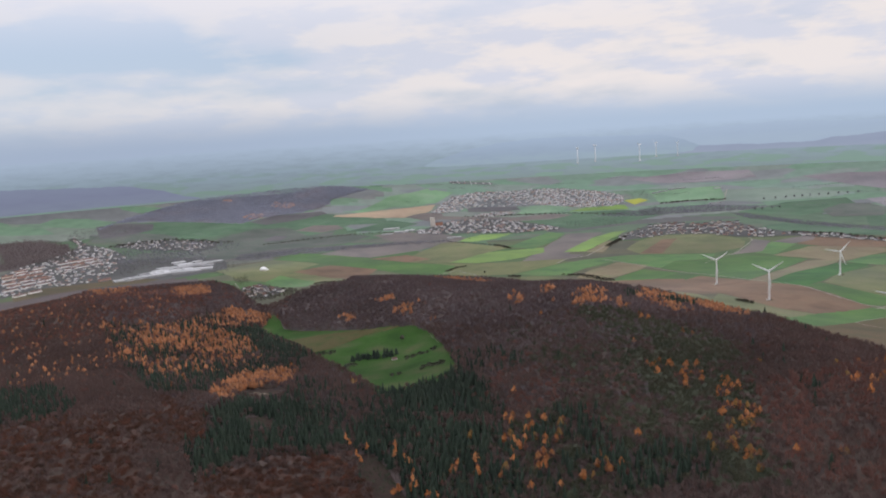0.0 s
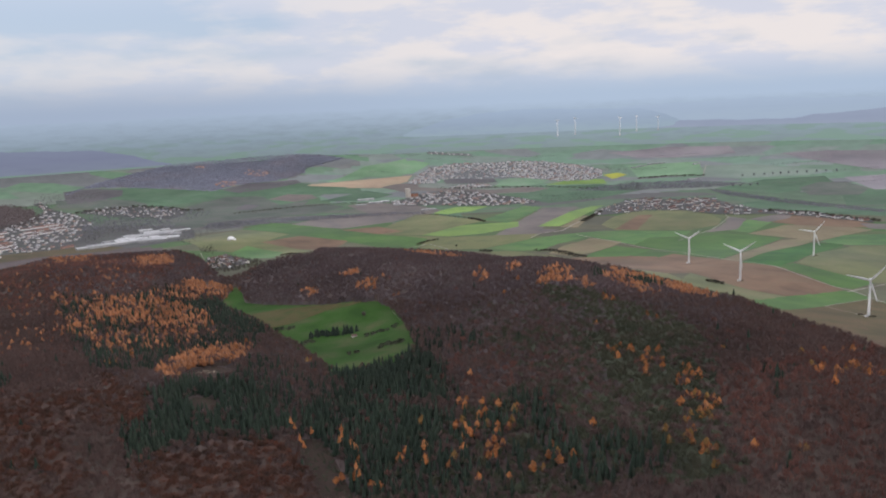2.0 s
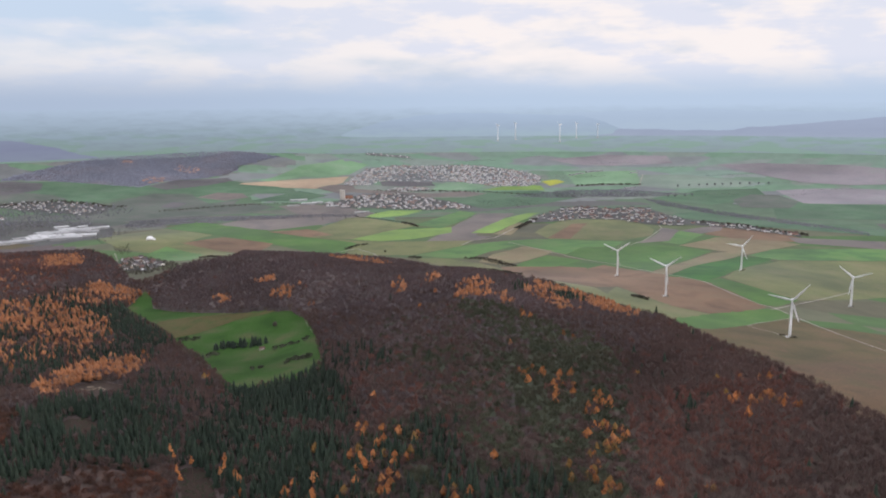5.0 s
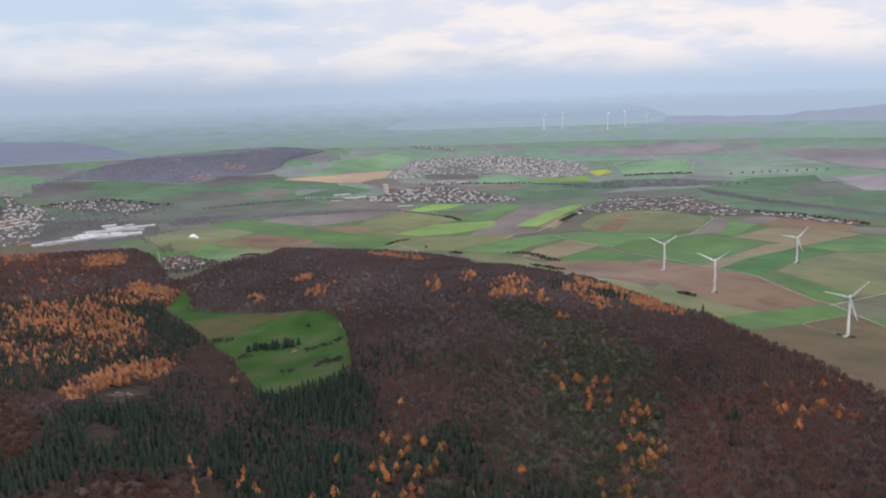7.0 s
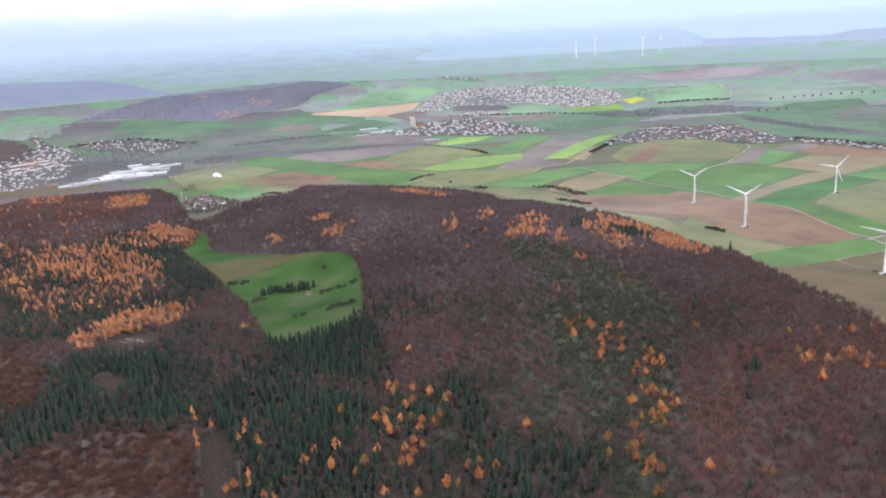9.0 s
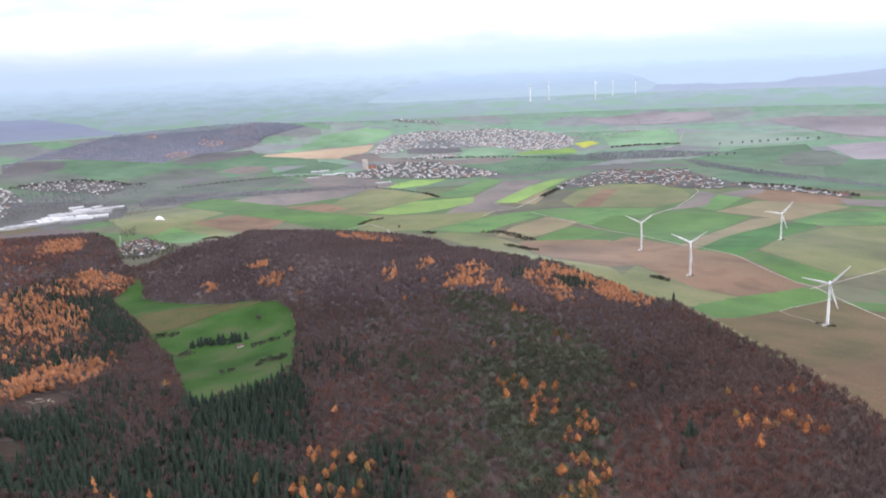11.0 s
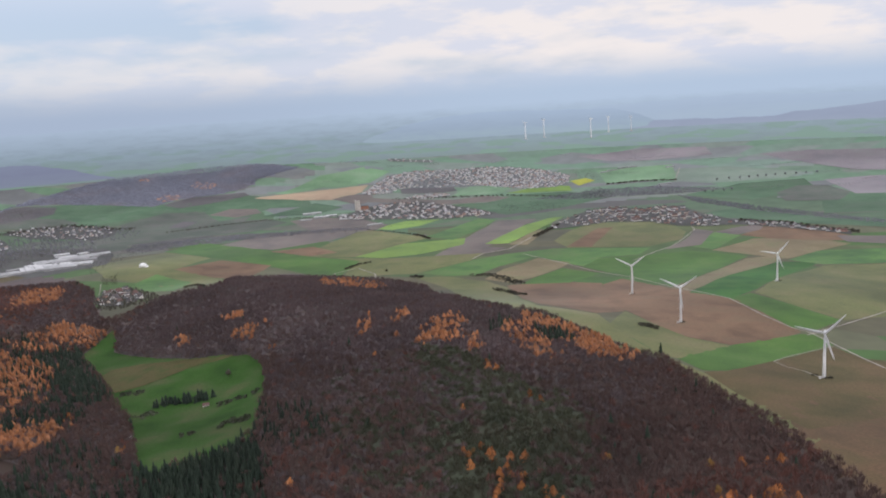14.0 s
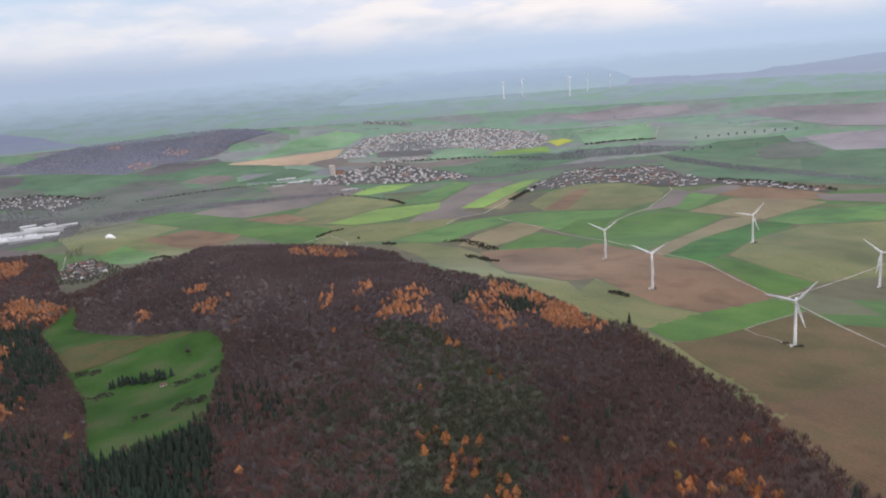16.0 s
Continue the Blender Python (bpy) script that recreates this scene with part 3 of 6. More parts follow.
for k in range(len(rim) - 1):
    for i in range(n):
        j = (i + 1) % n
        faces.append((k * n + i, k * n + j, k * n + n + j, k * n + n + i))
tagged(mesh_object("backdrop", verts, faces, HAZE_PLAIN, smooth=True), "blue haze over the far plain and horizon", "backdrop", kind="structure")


def outline(*corners):
    """A crest line through (angle, height) corners, with a slightly ragged, wooded edge."""
    angles_up, heights = zip(*corners)
    return lambda a: float(np.interp(a, angles_up, heights)) + 1.6 * math.sin(a * 2.3) + 1.0 * math.sin(a * 7.1)


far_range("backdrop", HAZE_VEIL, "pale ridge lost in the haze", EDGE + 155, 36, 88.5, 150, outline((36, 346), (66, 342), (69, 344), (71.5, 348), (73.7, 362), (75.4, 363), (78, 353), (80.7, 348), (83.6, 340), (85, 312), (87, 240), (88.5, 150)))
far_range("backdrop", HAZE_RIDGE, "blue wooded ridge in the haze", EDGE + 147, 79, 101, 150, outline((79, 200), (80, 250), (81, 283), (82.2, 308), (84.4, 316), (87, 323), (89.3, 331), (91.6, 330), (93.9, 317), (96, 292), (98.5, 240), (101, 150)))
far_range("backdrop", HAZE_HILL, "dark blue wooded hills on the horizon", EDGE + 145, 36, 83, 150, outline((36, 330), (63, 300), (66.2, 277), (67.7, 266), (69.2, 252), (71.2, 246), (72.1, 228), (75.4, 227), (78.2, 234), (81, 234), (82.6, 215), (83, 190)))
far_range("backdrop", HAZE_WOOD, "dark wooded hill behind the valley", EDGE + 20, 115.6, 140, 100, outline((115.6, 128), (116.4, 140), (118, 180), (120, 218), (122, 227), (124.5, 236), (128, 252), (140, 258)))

# ---- fields ----
field("olive", "wide olive grassland along the wood", [(-50, 2330), (40, 2320), (145, 2235), (195, 2140), (254, 1708), (350, 1632), (366, 1520), (388, 1434), (418, 1348), (452, 1278), (482, 1182), (498, 1093), (504, 1043), (447, 969), (407, 1087), (377, 1268), (278, 1422), (192, 1696), (50, 2165)])
field("brown", "ploughed brown field below the wind turbines", [(465, 2165), (546, 1938), (626, 1798), (652, 1672), (666, 1576), (628, 1536), (532, 1476), (474, 1510), (440, 1594), (408, 1732), (398, 1868), (415, 2100)])
field("brown", "brown stubble strip beside the ploughed field", [(195, 2165), (305, 2190), (410, 2120), (394, 1818), (406, 1694), (352, 1654), (256, 1768)], 0.45)
field("bright", "bright green winter wheat beside the wood", [(436, 1352), (484, 1418), (572, 1496), (662, 1554), (686, 1556), (688, 1496), (608, 1426), (490, 1312), (457, 1299)])
field("olive", "dull olive grassland round a wind turbine", [(408, 1682), (438, 1578), (472, 1496), (528, 1464), (480, 1416), (434, 1354), (416, 1362), (392, 1456), (366, 1530)])
field("rough", "dull olive grassland round a wind turbine", [(458, 1287), (490, 1302), (604, 1412), (684, 1482), (702, 1418), (834, 1398), (748, 1236), (509, 1075), (498, 1111), (474, 1200)])
field("umber", "brown-green stubble below the wind turbine", [(443, 1105), (568, 1208), (718, 1320), (846, 1378), (595, 874), (521, 821), (485, 857), (468, 946)], 0.45)
field("deep", "dark green crop round a wind turbine", [(566, 1900), (695, 2105), (865, 2315), (960, 2295), (800, 2085), (700, 1918), (628, 1822)])
field("tan", "pale tan stubble strip", [(542, 1968), (635, 2120), (805, 2375), (915, 2415), (870, 2330), (700, 2125), (568, 1916)], 0.6)
field("bright", "broad bright green winter wheat", [(395, 2370), (440, 2475), (545, 2485), (700, 2525), (815, 2410), (640, 2150), (544, 1986), (490, 2200)])
field("bright", "green crop strip beside the lane", [(624, 1810), (676, 1866), (724, 1746), (764, 1670), (694, 1590), (666, 1602), (652, 1708)])
field("olive", "wide olive pasture", [(690, 1880), (795, 2060), (955, 2250), (1285, 2270), (1062, 1836), (776, 1674), (730, 1762)])
field("green", "soft green pasture", [(905, 2340), (1015, 2455), (1385, 2460), (1295, 2285), (960, 2270)])
field("tan", "faded tan pasture", [(760, 2525), (910, 2670), (1050, 2645), (1125, 2540), (1005, 2455), (905, 2365), (840, 2440)])
field("brown", "reddish ploughed field", [(895, 2740), (1005, 2870), (1105, 2840), (1180, 2640), (1415, 2520), (1390, 2475), (1060, 2615), (955, 2670)])
field("dark", "dark ploughed field by the village", [(930, 2885), (1015, 2925), (965, 2820), (885, 2755), (835, 2815)], 0.6)
field("dark", "dark ploughed field on the plain", [(1145, 2665), (1440, 2570), (1370, 2430), (1135, 2565)], 0.6)
field("olive", "olive pasture below the village", [(340, 2790), (395, 2945), (485, 3100), (655, 3075), (725, 3020), (745, 2845), (710, 2725), (600, 2630), (375, 2665)])
field("brown", "narrow brown plough strip", [(370, 2685), (485, 2975), (540, 2985), (440, 2665)], 0.9)
field("dark", "dark ploughed strip beside the lane", [(745, 2760), (785, 2880), (830, 2825), (745, 2620), (640, 2575), (695, 2660)], 0.6)
field("green", "green crop behind the lane", [(720, 2590), (830, 2805), (885, 2735), (765, 2545)])
field("green", "long soft green strip", [(330, 2655), (595, 2600), (550, 2510), (445, 2500), (390, 2385), (285, 2545), (185, 2605)])
field("bright", "green crop between stubble strips", [(260, 2250), (335, 2365), (420, 2270), (340, 2170), (230, 2185)])
field("tan", "pale tan stubble", [(140, 2275), (185, 2390), (275, 2520), (360, 2435), (315, 2360), (255, 2270), (200, 2215)])
field("green", "green crop beside a lane", [(-35, 2390), (80, 2520), (185, 2605), (270, 2555), (165, 2440), (115, 2340), (35, 2340)])
field("dark", "dark brown ploughed field", [(-30, 2605), (80, 3020), (155, 3250), (290, 3260), (195, 2970), (130, 2745), (185, 2715), (120, 2635), (20, 2595)])
field("lime", "bright yellow-green mustard strip", [(120, 2790), (245, 3110), (340, 3260), (395, 3275), (305, 3070), (195, 2785)], 0.9)
field("tan", "pale stubble strip", [(195, 2765), (280, 2990), (315, 2995), (250, 2745)], 0.9)
field("lime", "bright yellow-green mustard field", [(-275, 2670), (-150, 2855), (45, 2910), (45, 2800), (-70, 2675), (-175, 2635)])
field("green", "green crop", [(-85, 2980), (75, 3330), (140, 3265), (75, 3055), (10, 2895)])
field("lime", "yellow-green mustard field near the village", [(-315, 3210), (-210, 3345), (-80, 3350), (-145, 3230), (-230, 3170)])
field("olive", "large olive pasture", [(-465, 2735), (-345, 3205), (-80, 2955), (-150, 2870), (-275, 2675), (-365, 2680)])
field("dark", "dark plough on the plain", [(-825, 2975), (-725, 3170), (-545, 3240), (-350, 3205), (-425, 3005), (-590, 2855)])
field("brown", "reddish plough strip", [(-580, 2810), (-460, 2875), (-355, 2755), (-430, 2715)], 0.8)
field("bright", "long bright green winter wheat", [(-980, 2890), (-920, 3070), (-710, 2920), (-460, 2715), (-255, 2600), (-265, 2365), (-345, 2405), (-530, 2585), (-750, 2715)])
field("olive", "pale stubble below the wood", [(-340, 2665), (-155, 2615), (120, 2635), (75, 2530), (-60, 2395), (-245, 2380), (-255, 2600)], 0.45)
field("brown", "brown plough beside the wood", [(-775, 2510), (-690, 2650), (-515, 2570), (-525, 2360), (-620, 2405)])
field("olive", "pale grassland round the white dome", [(-1120, 2665), (-1030, 2745), (-970, 2875), (-745, 2690), (-780, 2520), (-615, 2390), (-515, 2330), (-640, 2215), (-815, 2350), (-945, 2425)], 0.45)
field("green", "small green paddock", [(-815, 2335), (-805, 2445), (-665, 2335), (-640, 2175), (-740, 2230)], 0.7)
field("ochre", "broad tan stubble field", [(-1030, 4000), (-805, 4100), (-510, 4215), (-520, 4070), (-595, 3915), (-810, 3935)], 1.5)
field("hazed_green", "green crop near the town", [(-70, 3870), (-25, 4035), (45, 4125), (215, 4055), (160, 3920)], 1.5)
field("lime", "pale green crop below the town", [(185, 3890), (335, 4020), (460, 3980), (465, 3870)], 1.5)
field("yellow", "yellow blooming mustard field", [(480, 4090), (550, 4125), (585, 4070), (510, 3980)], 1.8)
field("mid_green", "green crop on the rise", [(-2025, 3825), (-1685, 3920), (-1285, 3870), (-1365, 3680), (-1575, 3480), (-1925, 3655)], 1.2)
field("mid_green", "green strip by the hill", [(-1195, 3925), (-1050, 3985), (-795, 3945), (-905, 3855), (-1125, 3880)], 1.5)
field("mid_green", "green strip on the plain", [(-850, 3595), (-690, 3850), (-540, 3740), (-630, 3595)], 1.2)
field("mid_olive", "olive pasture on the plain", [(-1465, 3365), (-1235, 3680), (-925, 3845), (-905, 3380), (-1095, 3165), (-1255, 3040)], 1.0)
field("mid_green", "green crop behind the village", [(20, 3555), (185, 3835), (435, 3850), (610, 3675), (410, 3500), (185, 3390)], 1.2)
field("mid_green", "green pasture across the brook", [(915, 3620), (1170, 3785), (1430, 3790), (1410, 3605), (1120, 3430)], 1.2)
field("hazed_olive", "olive pasture across the brook", [(990, 4185), (1215, 4150), (1475, 3935), (1375, 3835), (1065, 3845), (930, 3940)], 1.5)
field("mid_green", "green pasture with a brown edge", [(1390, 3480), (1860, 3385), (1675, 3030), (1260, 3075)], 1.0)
field("hazed_green", "green pasture far off, haze in its colour", [(625, 4285), (980, 4285), (940, 3985), (635, 3990)], 1.5)
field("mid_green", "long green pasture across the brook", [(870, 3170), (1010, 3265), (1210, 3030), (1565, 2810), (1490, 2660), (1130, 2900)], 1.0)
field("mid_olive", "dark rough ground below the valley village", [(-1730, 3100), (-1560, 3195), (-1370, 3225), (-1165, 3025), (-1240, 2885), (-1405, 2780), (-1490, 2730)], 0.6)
field("hazed_brown", "brown plough on the far plain, paled as by haze", [(1410, 4320), (1635, 4290), (2000, 4135), (2155, 4000), (2030, 3745), (1840, 3780), (1680, 3880), (1560, 4070)], 1.5)
field("hazed_brown", "brown plough on the far plain, paled as by haze", [(1500, 3730), (1670, 3735), (1805, 3705), (1950, 3635), (1805, 3345), (1660, 3380), (1500, 3420)], 1.3)
field("hazed_brown", "brown strip behind the town, paled as by haze", [(555, 4570), (890, 4595), (1190, 4530), (1195, 4400), (885, 4405), (700, 4445)], 1.6)
field("hazed_green", "green pasture beside the wooded hill, haze in its colour", [(-935, 4080), (-875, 4170), (-785, 4370), (-590, 4560), (-550, 4455), (-655, 4295), (-765, 4160), (-880, 4070)], 1.6)
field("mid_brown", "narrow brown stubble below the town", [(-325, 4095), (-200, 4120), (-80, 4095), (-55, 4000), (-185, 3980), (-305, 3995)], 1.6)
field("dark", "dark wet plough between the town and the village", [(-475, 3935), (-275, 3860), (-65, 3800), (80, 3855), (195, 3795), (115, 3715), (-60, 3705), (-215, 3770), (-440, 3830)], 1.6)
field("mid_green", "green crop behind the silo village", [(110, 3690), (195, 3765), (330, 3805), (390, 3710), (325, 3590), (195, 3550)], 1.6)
field("hazed_green", "green pasture west of the town", [(-770, 4205), (-705, 4450), (-540, 4530), (-440, 4475), (-510, 4265), (-655, 4195)], 1.6)
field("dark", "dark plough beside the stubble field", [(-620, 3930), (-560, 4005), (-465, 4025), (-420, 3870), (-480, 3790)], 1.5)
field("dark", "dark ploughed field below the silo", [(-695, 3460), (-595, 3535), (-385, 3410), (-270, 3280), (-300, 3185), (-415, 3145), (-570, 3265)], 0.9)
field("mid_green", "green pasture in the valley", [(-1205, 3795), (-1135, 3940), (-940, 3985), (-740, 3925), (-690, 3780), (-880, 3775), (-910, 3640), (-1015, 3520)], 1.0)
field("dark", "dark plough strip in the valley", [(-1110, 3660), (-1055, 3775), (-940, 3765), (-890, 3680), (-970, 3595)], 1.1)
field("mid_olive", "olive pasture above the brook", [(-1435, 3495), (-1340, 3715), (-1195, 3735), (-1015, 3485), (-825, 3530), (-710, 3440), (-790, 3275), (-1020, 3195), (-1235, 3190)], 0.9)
field("mid_brown", "tan stubble above the valley, haze in its colour", [(-2156, 3735), (-2041, 3815), (-1906, 3820), (-1859, 3710), (-1943, 3564), (-2016, 3515)], 1.3)
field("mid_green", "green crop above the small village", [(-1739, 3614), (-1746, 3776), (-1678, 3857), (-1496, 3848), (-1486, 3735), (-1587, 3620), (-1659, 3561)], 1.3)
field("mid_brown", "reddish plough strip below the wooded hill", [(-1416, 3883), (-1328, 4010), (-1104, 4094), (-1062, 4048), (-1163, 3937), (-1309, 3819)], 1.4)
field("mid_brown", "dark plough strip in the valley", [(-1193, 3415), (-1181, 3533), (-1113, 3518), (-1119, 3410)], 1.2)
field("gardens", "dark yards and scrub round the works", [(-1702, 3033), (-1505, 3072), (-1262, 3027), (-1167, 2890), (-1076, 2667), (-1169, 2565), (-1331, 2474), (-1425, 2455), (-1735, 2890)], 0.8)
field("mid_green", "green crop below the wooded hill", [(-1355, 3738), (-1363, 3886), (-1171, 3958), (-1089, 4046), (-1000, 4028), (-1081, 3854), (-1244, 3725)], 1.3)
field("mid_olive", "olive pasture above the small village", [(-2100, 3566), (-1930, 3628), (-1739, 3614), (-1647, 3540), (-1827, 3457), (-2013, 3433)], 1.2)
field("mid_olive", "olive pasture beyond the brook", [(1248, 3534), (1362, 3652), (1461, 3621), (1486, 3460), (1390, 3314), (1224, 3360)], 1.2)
field("rough", "dull brown scrub along the wood edge", [(-1803, 2512), (-1732, 2584), (-1567, 2586), (-1431, 2598), (-1360, 2600), (-1266, 2541), (-1304, 2488), (-1412, 2472), (-1502, 2431), (-1567, 2359), (-1607, 2262)], 0.9)
field("meadow", "bright green meadow in a forest clearing", MEADOW := [(-606, 1670), (-622, 1772), (-634, 1854), (-598, 1798), (-562, 1714), (-422, 1604), (-352, 1566), (-290, 1560), (-236, 1542), (-196, 1490), (-158, 1396), (-107, 1180), (-134, 1149), (-173, 1123), (-212, 1106), (-234, 1135), (-279, 1221), (-336, 1322), (-398, 1404), (-468, 1496), (-552, 1608)], 0.6)
field("dry", "dry brownish grass across the forest meadow", [(-490, 1531), (-494, 1579), (-453, 1590), (-375, 1566), (-299, 1556), (-271, 1560), (-266, 1553), (-301, 1542), (-340, 1532), (-375, 1502), (-389, 1482), (-421, 1456), (-449, 1473)], 1.7)
CLEARINGS = [
    [(-443, 1094), (-439, 1135), (-419, 1157), (-382, 1140), (-366, 1095), (-377, 1065), (-409, 1062)],
    [(-383, 965), (-381, 985), (-360, 990), (-337, 973), (-328, 945), (-341, 931), (-365, 942)],
    [(-211, 874), (-205, 885), (-185, 883), (-163, 848), (-129, 776), (-112, 739), (-148, 741), (-177, 802)],
]
for k, glade in enumerate(CLEARINGS):
    tagged(drape("clearing", glade, RED_LITTER, 0.35, 12.0), "reddish leaf-strewn clearing in the wood", "clearing", kind="structure")
WOOD_EDGE = [(-1680, 2135), (-1655, 2255), (-1585, 2330), (-1580, 2445), (-1430, 2535), (-1235, 2560), (-1055, 2425)] + [(-880, 2235), (-770, 2035), (-706, 1928), (-672, 1908), (-644, 1956), (-620, 2070), (-500, 2105), (-545, 2365), (-410, 2460), (-285, 2345), (-120, 2285), (-5, 2175), (134, 1620), (204, 1580), (270, 1560), (372, 1330), (410, 1312)] + [(444, 1190), (471, 1076), (486, 968), (497, 897), (505, 864)] + [(520, 800), (560, 640), (420, 330), (-250, 330), (-700, 420), (-1250, 900), (-1450, 1400), (-1680, 2000)]
HILL_WOOD = [(-2111, 3664), (-2097, 3816), (-1966, 3878), (-1688, 3877), (-1456, 3849), (-1378, 3993), (-1210, 4071), (-1146, 4136), (-1104, 4188), (-1080, 4306), (-924, 4513)] + [(-940, 4513), (-1057, 4550), (-1209, 4536), (-1358, 4511), (-1497, 4461), (-1627, 4397), (-1752, 4332), (-1870, 4257), (-1962, 4141), (-2039, 4011), (-2099, 3868), (-2131, 3698)]
LEFT_WOOD = [(-2425, 3370), (-2310, 3450), (-2165, 3420), (-1960, 3235), (-1905, 3045), (-2000, 2960), (-2060, 2835)]
mid = np.array([p.center[:2] for p in ground.data.polygons])
wooded = inside(mid[:, 0], mid[:, 1], WOOD_EDGE) | inside(mid[:, 0], mid[:, 1], HILL_WOOD) | inside(mid[:, 0], mid[:, 1], LEFT_WOOD)
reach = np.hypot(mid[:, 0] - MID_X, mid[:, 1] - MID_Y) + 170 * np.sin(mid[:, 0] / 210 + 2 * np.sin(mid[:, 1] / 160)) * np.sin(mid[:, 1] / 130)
# ground zones by distance, each with more haze in its colours
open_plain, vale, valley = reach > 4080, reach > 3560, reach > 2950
ground.data.materials.append(FAR_HAZED_WOOD)
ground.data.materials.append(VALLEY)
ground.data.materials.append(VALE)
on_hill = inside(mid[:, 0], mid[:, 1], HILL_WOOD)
# the west keeps the darker zones, imitating duller light on that side
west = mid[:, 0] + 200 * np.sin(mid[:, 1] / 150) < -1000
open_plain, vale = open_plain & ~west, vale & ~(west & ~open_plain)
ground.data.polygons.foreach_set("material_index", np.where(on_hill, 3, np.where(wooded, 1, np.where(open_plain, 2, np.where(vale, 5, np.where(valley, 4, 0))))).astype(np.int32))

# ---- lanes and tracks ----
strip("lane", [(90, 2560), (120, 2635), (195, 2685), (250, 2830), (295, 2950), (355, 3085)], 5.0, TRACK, 0.7, "pale lane between fields")
strip("lane", [(525, 2425), (600, 2535), (665, 2615), (730, 2750), (785, 2880), (790, 2970), (785, 3070)], 3.6, TRACK, 0.7, "pale lane to the village")
strip("lane", [(235, 2600), (340, 2445), (420, 2295), (490, 2185), (552, 1964), (620, 1816), (642, 1676), (664, 1594), (684, 1570), (694, 1504), (704, 1426), (714, 1358), (726, 1280), (742, 1190), (764, 1080)], 3.4, TRACK, 0.7, "pale farm lane past the wind turbines")
strip("lane", [(672, 1552), (750, 1626), (844, 1720), (962, 1842)], 3.0, TRACK, 0.7, "pale farm lane between pastures")
strip("track", [(568, 1380), (576, 1352), (592, 1332), (603, 1297)], 1.8, TRACK, 0.7, "faint gravel track to a wind turbine")
strip("track", [(568, 1380), (596, 1412), (642, 1452), (688, 1490)], 1.8, TRACK, 0.7, "faint gravel track to a wind turbine")
strip("track", [(-192, 1484), (-178, 1446), (-162, 1404)], 0.6, TRACK, 0.7, "pale path along the meadow edge")
strip("track", [(-920, 2345), (-870, 2245), (-785, 2060)], 2.2, TRACK, 0.7, "pale lane into the hamlet")
strip("track", [(-295, 2320), (-285, 2425), (-235, 2495), (-170, 2405), (-155, 2340)], 4, TRACK, 0.7, "pale farm track")
strip("lane", [(925, 3925), (965, 4070), (1000, 4195)], 4.3, TRACK, 2.0, "pale lane on the far plain")

# ---- woods ----
rng = np.random.default_rng(11)
ICO_V, ICO_F = [], []
_bm = bmesh.new()
bmesh.ops.create_icosphere(_bm, subdivisions=1, radius=1.0)
ICO_V = np.array([v.co[:] for v in _bm.verts])
ICO_F = np.array([[v.index for v in f.verts] for f in _bm.faces])
_bm.free()


class Shape:
    """Triangles collected under two materials: 0 the crown, 1 the wood."""

    def __init__(self):
        self.v, self.f, self.m, self.n = [], [], [], 0

    def add(self, verts, faces, mat=0):
        self.v.append(np.asarray(verts, float))
        self.f.append(np.asarray(faces, int) + self.n)
        self.m.append(np.full(len(faces), mat))
        self.n += len(verts)

    def arrays(self):
        return np.concatenate(self.v), np.concatenate(self.f), np.concatenate(self.m)


def lathe(rings, sides=20):
    """A closed turned body from (radius, z) rings."""
    bm = bmesh.new()
    loops = [[bm.verts.new((r * math.cos(2 * math.pi * i / sides), r * math.sin(2 * math.pi * i / sides), z)) for i in range(sides)] for r, z in rings]
    for a, b in zip(loops, loops[1:]):
        for i in range(sides):
            j = (i + 1) % sides
            bm.faces.new((a[i], a[j], b[j], b[i]))
    bm.faces.new(loops[0][::-1])
    bm.faces.new(loops[-1])
    return bm


def box(lx, ly, lz, at=(0, 0, 0), bevel=0.0):
    bm = bmesh.new()
    bmesh.ops.create_cube(bm, size=1.0, matrix=Matrix.Translation((at[0], at[1], at[2] + lz / 2)) @ Matrix.Diagonal((lx, ly, lz, 1)))
    if bevel:
        bmesh.ops.bevel(bm, geom=bm.edges[:], offset=bevel, segments=2, affect="EDGES")
    return bm


def lump(shape, centre, radius, squash=0.8, rough=0.3):
    wobble = 1 + rng.uniform(-rough, rough, (len(ICO_V), 1))
    shape.add(ICO_V * wobble * [radius, radius, radius * squash] + centre, ICO_F)


def stem(shape, a, b, ra, rb, sides=4):
    a, b = np.array(a, float), np.array(b, float)
    ring = [(math.cos(2 * math.pi * i / sides), math.sin(2 * math.pi * i / sides), 0) for i in range(sides)]
    verts = [a + ra * np.array(r) for r in ring] + [b + rb * np.array(r) for r in ring]
    faces = []
    for i in range(sides):
        j = (i + 1) % sides
        faces += [(i, j, sides + j), (i, sides + j, sides + i)]
    shape.add(verts, faces, 1)


def core(shape, wide, tall, low=0.05, high=0.74, sides=5):
    """The closed twig mass low inside a crown, uneven all round."""
    verts, faces = [], []
    for i in range(sides):
        a, q = 2 * math.pi * (i + rng.uniform(-0.2, 0.2)) / sides, wide * rng.uniform(0.7, 1.15)
        verts.append((q * math.cos(a), q * math.sin(a), tall * (low + rng.uniform(-0.05, 0.1))))
    verts.append((*rng.uniform(-0.25, 0.25, 2) * wide, tall * high))
    shape.add(verts, [(i, (i + 1) % sides, sides) for i in range(sides)])


